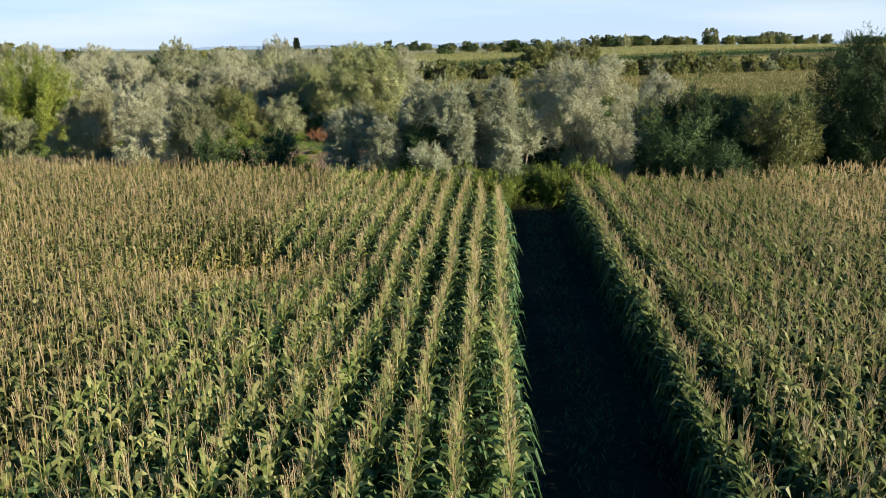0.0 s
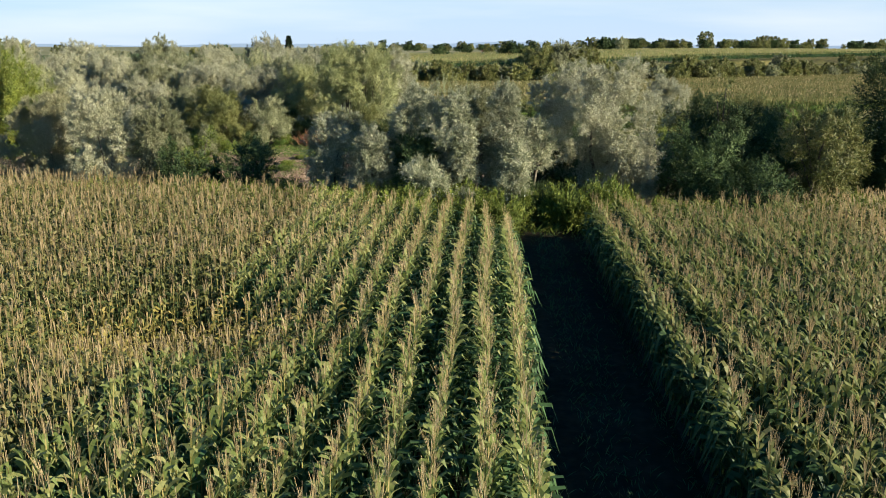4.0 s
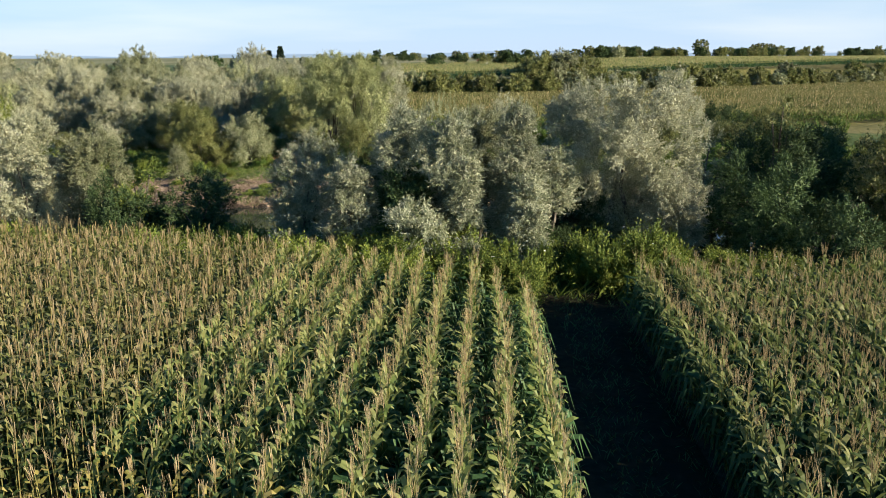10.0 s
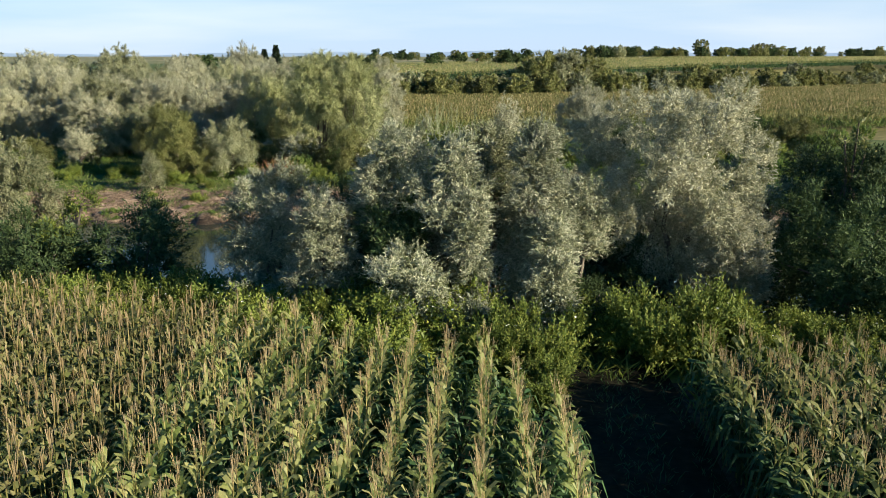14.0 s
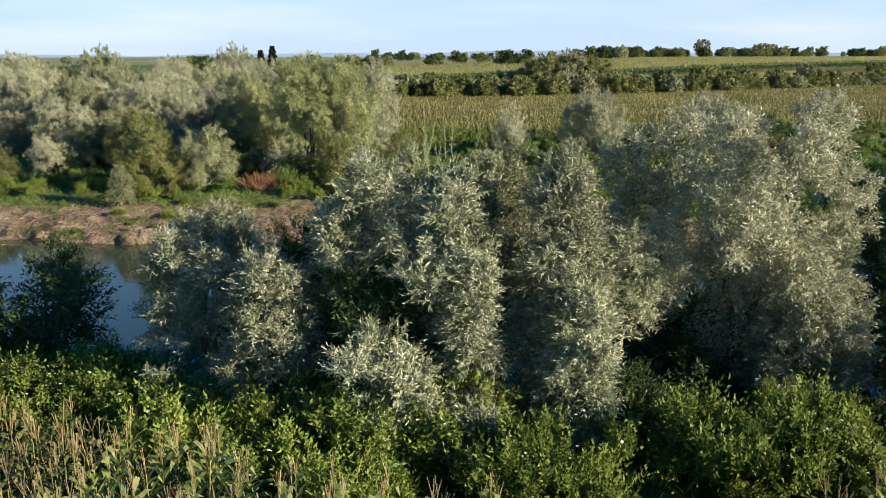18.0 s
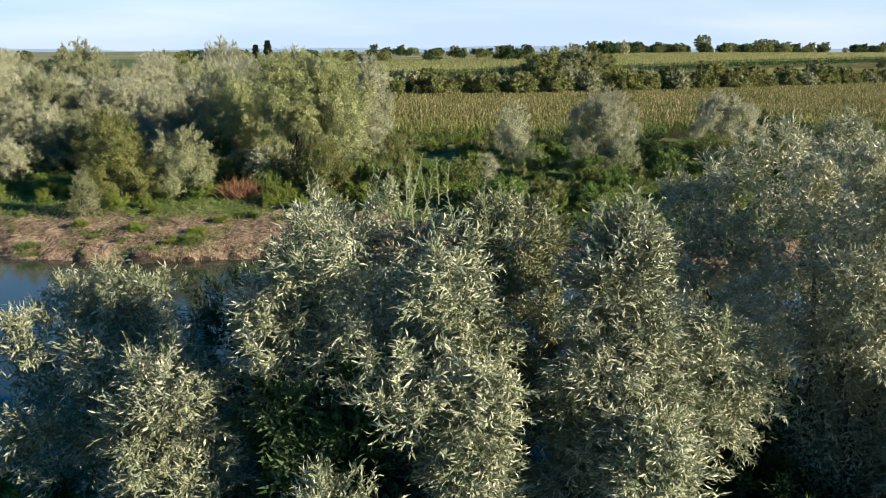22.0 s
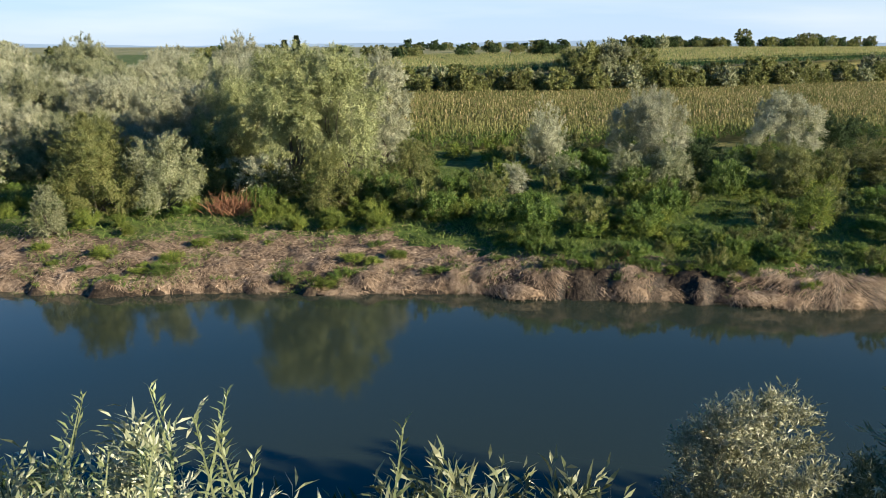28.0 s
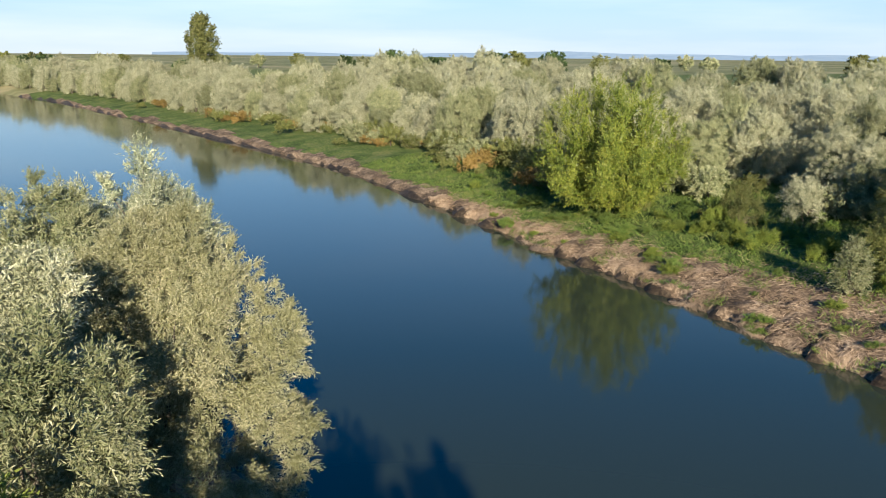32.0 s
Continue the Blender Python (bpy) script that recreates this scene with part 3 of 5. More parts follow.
# far maize across the river
fx, fy = [], []
for r in np.arange(-60, 190, 0.72):
    y = np.arange(121, 330, 0.46)
    y = y + RNG.normal(size=len(y)) * 0.1
    fx.append(r + 0.1 * (y - 121) + RNG.uniform(-0.42, 0.42, len(y)))
    fy.append(y)
fx, fy = np.concatenate(fx), np.concatenate(fy)
edge = np.interp(fx, TERRACE_X, TERRACE_Y)
keep = (fy < edge - 3) & (fx > -12 - (fy - 105) * 0.13) & (fy > 125 + 4 * wobble(fx, 0 * fx, 0.2) + np.clip(fx, 0, 60) * 0.25) & (fx < 20 + (fy - 43) * 0.45)
fx, fy = fx[keep], fy[keep]
stub = []
for i in range(5):
    v, f = [], []
    for j in range(7):
        a = j * 0.9 + RNG.uniform(0, 1)
        d = np.array([np.cos(a), np.sin(a), 0])
        z0 = 0.25 + 0.22 * j + RNG.uniform(0, 0.2)
        v += [d * 0.02 + (0, 0, z0), d * 0.3 + np.array([-d[1], d[0], 0]) * 0.075 + (0, 0, z0 + 0.35), d * 0.5 + (0, 0, z0 + 0.2), d * 0.3 - np.array([-d[1], d[0], 0]) * 0.075 + (0, 0, z0 + 0.3)]
        f.append((4 * j, 4 * j + 1, 4 * j + 2, 4 * j + 3))
    v += [np.array([-0.03, 0, 1.6]), np.array([0.03, 0, 1.6]), np.array([0.05, 0.02, 2.1]), np.array([-0.05, -0.02, 2.1])]
    f.append((28, 29, 30, 31))
    stub.append((np.array(v), np.array(f), np.array([0, 0, 0, 0, 1, 0, 1, 2 if i == 0 else 1])))
green = fy + 6 * wobble(fx, fy, 0.06, 5.0) + RNG.normal(size=len(fx)) * 3 < 132 + np.clip(fx, 0, 60) * 0.25
for sel, mats, words in ((~green, [PALE_CORN, PALE_CORN, TASSEL, STALK], "pale ripening maize field across the river"), (green, [GRASS, PALE_CORN, PALE_CORN, STALK], "greener maize along the near edge of the far field")):
    v, f, m = many(stub, RNG, fx[sel], fy[sel], land(fx[sel], fy[sel]), 0.9 + 0.1 * RNG.random(int(sel.sum())))
    tagged(new("far_corn_stand", mesh("far_corn_stand", v, f, mats, m)), words, "corn", kind="stuff")
fx, fy = RNG.uniform(-110, 420, 30000), RNG.uniform(0, 1, 30000) ** 1.6 * 330
fx = fx * (0.35 + fy / 400)
fy = fy + np.interp(fx, TERRACE_X, TERRACE_Y) + 9
v, f, m = many(stub, RNG, fx, fy, land(fx, fy), 1.0 + 0.15 * RNG.random(len(fx)))
tagged(new("terrace_corn_stand", mesh("terrace_corn_stand", v, f, [CORN, FIELD_TOP, TASSEL, STALK], m)), "green and tan maize on the raised far terrace", "corn", kind="stuff")


# ---- trees ----
def crown_lobes(rng, h, r, low=0.2, count=12, tall=1.0, lobe=0.46):
    """Lobes of an uneven crown of height h and radius r whose lowest lobes begin at low * h."""
    out = []
    zc, rz = h * (1 + low) / 2, h * (1 - low) / 2
    for i in range(count):
        w = 1 - 2 * (i + 0.5) / count
        w = np.clip(w + rng.normal() * 0.1, -0.95, 0.98)
        a = i * 2.4 + rng.normal() * 0.35
        q = math.sqrt(1 - w * w)
        k = lobe * r * rng.uniform(0.65, 1.2)
        flat = rng.uniform(0.5, 0.82)
        c = np.array([math.cos(a) * q * r * flat, math.sin(a) * q * r * flat, zc + w * (rz - k * 0.75)])
        out.append((c, np.array([k, k, k * rng.uniform(0.85, 1.25) * tall])))
    out.append((np.array([0, 0, zc]), np.array([r * 0.5, r * 0.5, rz * 0.6])))
    return out


def crown_boughs(rng, h, r, low, w, hollow=None, top=0.4, size=0.0):
    """A willow leafy to the ground: boughs all round with gaps between them, each carrying plumes of radius w; several tops; a filled inside. hollow: way and height share of a dark gap."""
    out = []
    cover = 1.05 if size else 0.8
    size = size or 0.27 * r + 0.14
    boughs = max(6, int(cover * 2 * math.pi * 0.85 * r * h * (1 - low) / (math.pi * size * size * 1.5)))
    plumes = max(4, int(1.35 * (size / w) ** 2))
    for i in range(boughs):
        s = (i + 0.2 + 0.6 * rng.random()) / boughs
        a = i * 2.4 + rng.normal() * 0.3
        if hollow and s < hollow[1] and math.cos(a - hollow[0]) > 0.25:
            continue
        kb = size * rng.uniform(0.75, 1.25)
        q = max(0.0, r * float(np.interp(s, [0, 0.25, 0.55, 0.8, 1.0], [0.85, 1.0, 1.0, 0.5 + 0.85 * top, top])) * rng.uniform(0.85, 1.1) - kb)
        z = min(h * (low + (1 - low) * s), h - kb * rng.uniform(1.25, 1.7))
        c = np.array([math.cos(a) * q, math.sin(a) * q, max(z, kb * 0.6)])
        out_way = np.array([math.cos(a), math.sin(a), 0.35])
        for j in range(plumes):
            u = unit(rng.normal(size=3) + out_way * 0.8)
            k = w * rng.uniform(0.7, 1.25)
            out.append((c + u * kb * np.array([0.72, 0.72, 1.15]), np.array([k, k, k * rng.uniform(1.1, 1.8)])))
        out.append((c, (kb * 0.75, kb * 0.75, kb)))
    for t in (0.25, 0.5, 0.72):
        t = low + (1 - low) * t
        q = r * float(np.interp(t, [0, 0.5, 1.0], [0.5, 0.62, 0.25]))
        out.append((np.array([0, 0, h * t]), (q, q, h * 0.2)))
    return out


def crown_fan(rng, h, r, limbs, w):
    """A bush of many limbs fanning out from one foot, each a feathered spray that thins towards its tip, with gaps between them."""
    out = []
    for i in range(limbs):
        s = math.sqrt((i + 0.5) / limbs)
        a = i * 2.4 + rng.normal() * 0.2
        end = np.array([math.cos(a) * r * s, math.sin(a) * r * s, h * (0.97 - 0.72 * s ** 2.4)]) * rng.uniform(0.84, 1.0)
        for t in np.linspace(0.3, 0.97, 7):
            k = w * (1.3 - 0.85 * t) * rng.uniform(0.8, 1.2)
            p = end * np.array([t ** 0.85, t ** 0.85, t]) + rng.normal(size=3) * w * 0.16
            out.append((p + np.array([0, 0, 0.04 * h]), np.array([k, k, k * 1.5])))
    out.append((np.array([0, 0, h * 0.36]), (r * 0.4, r * 0.4, h * 0.28)))
    return out


def leader_shoot(root, rng, b0, tip, leaf, mat):
    """An upright young shoot with narrow leaves all round it, shorter towards the tip."""
    bow = np.array([rng.normal() * 0.06, rng.normal() * 0.06, 0])
    v, f = tube(np.array([b0, b0 * 0.5 + tip * 0.5 + bow, tip]), np.array([0.011, 0.008, 0.002]), 3)
    n = 48
    t = (np.arange(n) + rng.random(n))[:, None] / n
    a = np.arange(n) * 2.4 + rng.normal(size=n) * 0.4
    P = b0 + (tip - b0) * t + bow * 4 * t * (1 - t)
    D = np.stack([np.cos(a), np.sin(a), 0.35 + 1.1 * t[:, 0] ** 2 + rng.normal(size=n) * 0.2], 1)
    L = 0.1 * (1.25 - 0.55 * t[:, 0]) * rng.uniform(0.85, 1.15, n)
    child("leader_shoot", mesh("leader_shoot", np.concatenate([v, blades(P, D, rng.normal(size=(n, 3)) * 0.35 + (0, 0, 1.0), L, L * 0.19)]), np.concatenate([f, quads(n) + len(v)]), [mat]), root)


def make_tree(name, label, category, rng, lobes, mat, dens, leaf, stems=1, trunk=0.14, group="", lean=0.0, floor=0.05, leaders=0, limbs=5, core=130):
    """A tree or shrub at the origin: trunks, limbs into the lobes, and a crown of leaves on shoots. dens: shoots a square metre, leaves a shoot, shoot length, droop."""
    root = tagged(new(name), label, category, group)
    top = max(c[2] for c, r in lobes)
    for i in range(stems):
        a = rng.uniform(0, 6.28)
        d = np.array([math.cos(a), math.sin(a), 0]) * (min(0.12 * top, 0.35 * max(abs(c[0]) for c, r in lobes)) if stems > 1 else 0.03 * top)
        pts = np.array([[0, 0, -0.4], d * 0.25 + (0, 0, top * 0.22), d * 0.6 + (0, 0, top * 0.5), d + (lean, 0, top * 0.72)])
        pts[1:3, :2] += rng.normal(size=(2, 2)) * 0.03 * top
        child("trunk", tube_mesh("trunk", pts, np.array([1.25, 0.95, 0.6, 0.15]) * trunk * (1 if stems == 1 else 0.7), BARK), root)
    for c, r in lobes[:limbs]:
        s = np.array([0, 0, min(c[2] * 0.45, top * 0.4)])
        pts = np.array([s, s * 0.5 + c * 0.5 + (0, 0, 0.1 * top), c, c + (c - s) * 0.04])
        child("limb", tube_mesh("limb", pts, np.array([0.5, 0.36, 0.2, 0.05]) * trunk, BARK, 5), root)
    child("crown", foliage("crown", rng, lobes, *dens, *leaf, mat, floor=floor, core=core, kite=leaf[0] < 0.14), root)
    for i in range(leaders):
        c, r = sorted(lobes, key=lambda q: -q[0][2] - q[1][2])[i % max(1, min(6, len(lobes)))]
        a = rng.uniform(0, 6.28)
        b0 = c + np.array([math.cos(a), math.sin(a), 0.35]) * np.asarray(r) * rng.uniform(0.2, 0.75)
        tip = b0 + np.array([math.cos(a) * 0.25, math.sin(a) * 0.25, 1.0]) * rng.uniform(0.45, 0.8)
        leader_shoot(root, rng, b0, tip, leaf, YOUNG)
    return root


def put(ob, x, y, scale=1.0, turn=0.0, sink=0.1, tall=1.0):
    z = float(land(x, y)) - sink
    ob.matrix_world = Matrix.Translation((x, y, z)) @ Matrix.Rotation(turn, 4, "Z") @ Matrix.Diagonal((scale, scale, scale * tall, 1))
    return ob


def again(ob, x, y, scale=1.0, turn=0.0, sink=0.1, tall=1.0):
    z = float(land(x, y)) - sink
    c = copy_thing(ob, Matrix())
    c.matrix_basis = Matrix.Translation((x, y, z)) @ Matrix.Rotation(turn, 4, "Z") @ Matrix.Diagonal((scale, scale, scale * tall, 1))
    return c


NEAR_DENS, NEAR_LEAF = (27, 13, 0.5, 0.12), (0.125, 0.024)
MIDD, MIDL = (17, 7, 0.42, 0.12), (0.16, 0.05)


def bank_willow(seed, x, y, top, r, mat=SILVER, low=0.05, count=12, label="silvery white willow on the river bank", stems=3, dens=NEAR_DENS, leaf=NEAR_LEAF, trunk=0.13, tall=1.35, lobe=0.38, name="willow_tree", category="tree", leaders=0, tips=(), plumes=0, hollow=None, crest=0.4, bough=0.0, fan=0):
    rng = np.random.default_rng(seed)
    h = top - float(land(x, y))
    hh, rr = h - 0.4 * dens[2], r - 0.15 * dens[2]
    if fan:
        lobes = crown_fan(rng, hh, rr, fan, plumes)
    elif plumes:
        lobes = crown_boughs(rng, hh, rr, low, plumes, hollow, crest, bough)
    else:
        lobes = crown_lobes(rng, hh, rr, low, count, tall, lobe)
    t = make_tree(name, label, category, rng, lobes, mat, dens, leaf, stems, trunk, leaders=leaders)
    crown = next(c for c in t.children if c.name.startswith("crown"))
    co = np.empty(len(crown.data.vertices) * 3, np.float32)
    crown.data.vertices.foreach_get("co", co)
    put(t, x, y, 1.0, 0.0, 0.1, (h - (0.45 if leaders else 0)) / float(np.percentile(co[2::3], 99.8)))
    for p in tips:
        tip = np.array(t.matrix_world.inverted() @ (Vector(p) - Vector((0, 0, 0.13))))
        leader_shoot(t, rng, tip - np.array([rng.normal() * 0.12, rng.normal() * 0.12, rng.uniform(0.75, 1.0)]), tip, leaf, YOUNG)
    return t


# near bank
PLUME = (24, 12, 0.42, 0.16)
bank_willow(1, 4.9, 47.8, 7.85, 3.2, SILVER, 0.08, 150, "large silver willow above the corn's end", trunk=0.2, leaders=14, dens=(20, 11, 0.42, 0.2), leaf=(0.118, 0.025), plumes=0.46, crest=0.62, hollow=(4.1, 0.42))
bank_willow(2, 0.25, 44.4, 6.85, 0.8, SHADED_SILVER, 0.0, 74, "tall narrow willow with hanging leafy sides", dens=PLUME, leaders=6, plumes=0.30)
bank_willow(3, -2.8, 45.4, 6.75, 2.05, SHADED_SILVER, 0.04, 120, "dense willow with dark shaded hollow in its crown", dens=PLUME, leaders=8, plumes=0.32, crest=0.75, hollow=(4.1, 0.5), tips=((-2.8, 45.7, 6.75), (-2.55, 45.6, 6.83), (-2.4, 45.7, 6.9), (-2.2, 45.8, 6.86), (-2.0, 45.7, 6.8), (-3.0, 46.2, 6.72), (-2.7, 46.3, 6.8), (-2.45, 46.2, 6.7), (-3.2, 46.6, 6.6), (-2.6, 46.0, 6.62), (-2.3, 46.1, 6.66)))
bank_willow(4, -7.9, 46.3, 5.4, 1.75, SHADED_SILVER, 0.0, 96, "lower silver willow beside the gap in the bank", dens=PLUME, leaders=10, plumes=0.32)
bank_willow(76, -4.25, 44.8, 6.05, 0.6, SHADED_SILVER, 0.6, 36, "slim willow stem with pale leafy plumes", 1, PLUME, trunk=0.05, leaders=6, plumes=0.26)
bank_willow(70, -5.9, 44.5, 4.9, 1.0, SHADED_SILVER, 0.02, 52, "slim silver willow in front of the thicket", 2, PLUME, leaders=6, plumes=0.28)
bank_willow(5, -3.3, 42.9, 3.2, 1.15, SHADED_SILVER, 0.0, 40, "small pale willow bush with drooping shoots", 2, PLUME, name="willow_bush", category="bush", plumes=0.28)
bank_willow(6, 1.65, 45.5, 5.2, 0.75, SHADED_SILVER, 0.56, 46, "young willow in the middle of the thicket", 2, PLUME, leaders=8, plumes=0.28)
# Willows behind the front row: their shade is coloured in with the dark leaf.
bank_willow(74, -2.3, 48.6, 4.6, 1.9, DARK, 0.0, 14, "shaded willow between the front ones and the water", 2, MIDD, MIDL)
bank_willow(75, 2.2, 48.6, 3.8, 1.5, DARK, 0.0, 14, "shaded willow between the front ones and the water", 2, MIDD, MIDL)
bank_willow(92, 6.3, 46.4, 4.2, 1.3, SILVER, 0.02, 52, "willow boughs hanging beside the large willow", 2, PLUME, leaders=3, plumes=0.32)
# Added bushes; their dark leaf makes the shade under the crown.
bank_willow(86, 3.8, 49.2, 2.6, 2.2, DARK, 0.0, 12, "undergrowth added as dark shade below the large willow", 2, MIDD, MIDL, name="bush", category="bush")
bank_willow(87, 6.2, 49.4, 1.9, 2.0, DARK, 0.0, 12, "undergrowth added as dark shade below the large willow", 2, MIDD, MIDL, name="bush", category="bush")
# Added bush whose dark leaf replaces the shade of the open hollow.
bank_willow(96, -3.8, 44.5, 4.3, 0.95, DARK, 0.0, 14, "dark bush added to stand for shade in the thicket's hollow", 2, MIDD, MIDL, name="elder_bush", category="bush", plumes=0.3)
# Bushes added inside the thicket to darken its hollows.
bank_willow(88, -2.4, 45.4, 2.4, 1.3, DARK, 0.0, 10, "undergrowth added as dark shade inside the thicket", 2, MIDD, MIDL, name="bush", category="bush")
bank_willow(94, -3.8, 47.8, 4.3, 1.5, DARK, 0.0, 12, "undergrowth added as dark shade inside the thicket", 2, MIDD, MIDL, name="bush", category="bush")
bank_willow(95, 3.3, 46.9, 2.0, 1.4, DARK, 0.0, 12, "undergrowth added as dark shade below the large willow", 2, MIDD, MIDL, name="bush", category="bush")
# Two more, added where bright water would show through dark gaps.
bank_willow(97, -0.8, 47.6, 2.7, 1.2, DARK, 0.0, 12, "undergrowth added as dark shade inside the thicket", 2, MIDD, MIDL, name="bush", category="bush")
bank_willow(98, 8.4, 48.6, 2.4, 1.6, DARK, 0.0, 12, "dark undergrowth added to fill the gap beside the large willow", 2, MIDD, MIDL, name="bush", category="bush")
bank_willow(93, -1.6, 43.8, 5.2, 0.48, SHADED_SILVER, 0.45, 40, "willow boughs with narrow pale leaves", 1, PLUME, trunk=0.07, leaders=5, plumes=0.26)
# Dark leaf again in place of the shade on this willow.
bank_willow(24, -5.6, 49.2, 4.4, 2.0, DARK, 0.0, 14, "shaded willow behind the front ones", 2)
bank_willow(89, 0.6, 43.6, 4.4, 0.5, SHADED_SILVER, 0.0, 56, "willow with leafy boughs drooping to the weeds", 2, PLUME, leaders=4, plumes=0.30)
# Willow bush in the dark leaf, so it reads as shaded.
bank_willow(25, 1.9, 44.2, 2.0, 1.1, DARK, 0.0, 9, "young willow bush at the thicket's foot, darkened as shade", 2, name="willow_bush", category="bush")
bank_willow(26, -1.5, 42.7, 1.9, 0.7, SHADED_SILVER, 0.0, 26, "low willow bush at the thicket's foot", 2, PLUME, name="willow_bush", category="bush", plumes=0.3)
bank_willow(27, -1.1, 46.4, 6.2, 0.9, WILLOW, 0.5, 50, "shaded willow behind the front ones", 2, PLUME, tips=((-1.45, 46.0, 6.8), (-1.3, 46.1, 6.45)), plumes=0.28)
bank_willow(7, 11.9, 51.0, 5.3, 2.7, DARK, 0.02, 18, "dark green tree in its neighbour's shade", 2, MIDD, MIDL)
# Peak of the dark tree above; lighter olive leaf puts the sun on it.
bank_willow(81, 11.8, 51.0, 6.6, 0.8, OLIVE, 0.1, 12, "narrow sunlit peak of the dark tree, added as its own tree", 1, MIDD, MIDL)
# Added as a sun blocker for the ground under the large willow.
bank_willow(91, 11.6, 43.9, 3.2, 1.9, DARK, 0.0, 11, "dark bush added behind the maize to block low sun", 2, MIDD, MIDL, name="bush", category="bush")
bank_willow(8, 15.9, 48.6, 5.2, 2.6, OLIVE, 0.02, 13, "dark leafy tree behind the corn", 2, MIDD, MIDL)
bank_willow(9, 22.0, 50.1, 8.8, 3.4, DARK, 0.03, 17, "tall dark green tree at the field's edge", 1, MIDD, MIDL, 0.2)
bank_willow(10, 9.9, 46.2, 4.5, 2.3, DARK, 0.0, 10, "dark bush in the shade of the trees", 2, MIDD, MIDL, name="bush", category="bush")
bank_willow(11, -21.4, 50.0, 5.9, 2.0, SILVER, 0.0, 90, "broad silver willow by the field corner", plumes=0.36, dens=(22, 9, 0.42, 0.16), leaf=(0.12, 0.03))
bank_willow(12, -18.2, 50.2, 5.1, 1.7, WILLOW, 0.0, 70, "silver willow with a rounded crown", plumes=0.36, dens=(22, 9, 0.42, 0.16), leaf=(0.12, 0.03))
bank_willow(13, -25.6, 53.8, 5.3, 4.0, GOLDEN_LIT, 0.0, 300, "round golden-lit willow hanging over the water", dens=(34, 9, 0.34, 0.14), leaf=(0.1, 0.024), plumes=0.44, bough=0.8, crest=0.1)
# A silver willow; its part shade is in the darker willow leaf.
bank_willow(14, -32.5, 51.5, 5.3, 3.4, WILLOW, 0.0, 110, "silver willow next to the rounded one", dens=(18, 8, 0.42, 0.16), leaf=(0.13, 0.034), plumes=0.5)
bank_willow(28, -16.0, 47.4, 3.3, 2.0, DARK, 0.0, 10, "dark bush at the field corner", 2, MIDD, MIDL, name="bush", category="bush")
bank_willow(29, -15.6, 48.9, 3.8, 1.4, WEED, 0.0, 9, "yellow-green bush lit above the dark ones", 2, MIDD, MIDL, name="bush", category="bush")
bank_willow(15, -13.0, 48.2, 3.5, 2.1, DARK, 0.0, 10, "dark elder bush by the gap", 2, MIDD, MIDL, name="bush", category="bush")
bank_willow(16, -38, 56.0, 4.6, 3.4, SHADED_SILVER, 0.02, 14, "silver willow along the near shore", dens=MIDD, leaf=MIDL)
bank_willow(18, 2.3, 53.2, 3.95, 1.6, SILVER, 0.0, 90, "rounded silver willow bush above the river", 1, (34, 11, 0.34, 0.06), (0.095, 0.022), plumes=0.28, name="willow_bush", category="bush")
bank_willow(19, 4.6, 54.3, 2.7, 1.6, WILLOW, 0.0, 70, "grey-green willow bush above the river", 1, PLUME, plumes=0.30, name="willow_bush", category="bush")
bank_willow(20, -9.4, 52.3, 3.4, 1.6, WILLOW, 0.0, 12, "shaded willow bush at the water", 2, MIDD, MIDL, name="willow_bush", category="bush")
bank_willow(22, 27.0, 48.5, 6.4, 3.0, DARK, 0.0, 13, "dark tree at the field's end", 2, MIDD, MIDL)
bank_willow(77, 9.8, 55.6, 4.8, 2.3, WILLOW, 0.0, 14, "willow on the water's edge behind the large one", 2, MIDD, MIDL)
# Mostly hidden row, positioned by the shadow it casts on the river.
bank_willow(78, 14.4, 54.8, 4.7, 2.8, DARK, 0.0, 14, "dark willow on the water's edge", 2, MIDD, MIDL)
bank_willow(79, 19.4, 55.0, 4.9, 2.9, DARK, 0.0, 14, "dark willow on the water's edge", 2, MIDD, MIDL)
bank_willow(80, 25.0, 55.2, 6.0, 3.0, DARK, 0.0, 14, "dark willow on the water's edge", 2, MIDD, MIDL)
# Filler bushes added between the crowns to keep that shadow unbroken.
bank_willow(82, 12.2, 56.0, 4.5, 1.9, DARK, 0.0, 12, "dark willow bush added on the water's edge to close the river shadow", 2, MIDD, MIDL, name="willow_bush", category="bush")
bank_willow(83, 17.0, 56.0, 4.6, 2.0, DARK, 0.0, 12, "dark willow bush added on the water's edge to close the river shadow", 2, MIDD, MIDL, name="willow_bush", category="bush")
bank_willow(84, 22.2, 56.0, 4.8, 2.1, DARK, 0.0, 12, "dark willow bush added on the water's edge to close the river shadow", 2, MIDD, MIDL, name="willow_bush", category="bush")
bank_willow(23, -46, 57.5, 5.2, 3.2, SHADED_SILVER, 0.02, 13, "silver willow further along the shore", dens=MIDD, leaf=MIDL)


# far bank: trees that stand by themselves
FARD, FARL = (13, 8, 0.5, 0.2), (0.142, 0.044)


def far_tree(seed, x, y, top, r, mat, low=0.05, count=13, label="", stems=2, dens=FARD, leaf=FARL, name="willow_tree", category="tree", tall=1.15, lobe=0.44, trunk=0.15, bough=0.0, fan=0):
    return bank_willow(seed, x, y, top, r, mat, low, count, label, stems, dens, leaf, trunk, tall, lobe, name, category, plumes=lobe * r * 0.36, crest=0.15, bough=bough, fan=fan)


far_tree(30, -52.8, 94.3, 7.6, 7.3, LIME, 0.0, 54, "bright green spreading tree on the far shore", 2, (13, 8, 0.75, -0.05), (0.17, 0.075), "tree", lobe=0.23, fan=50)
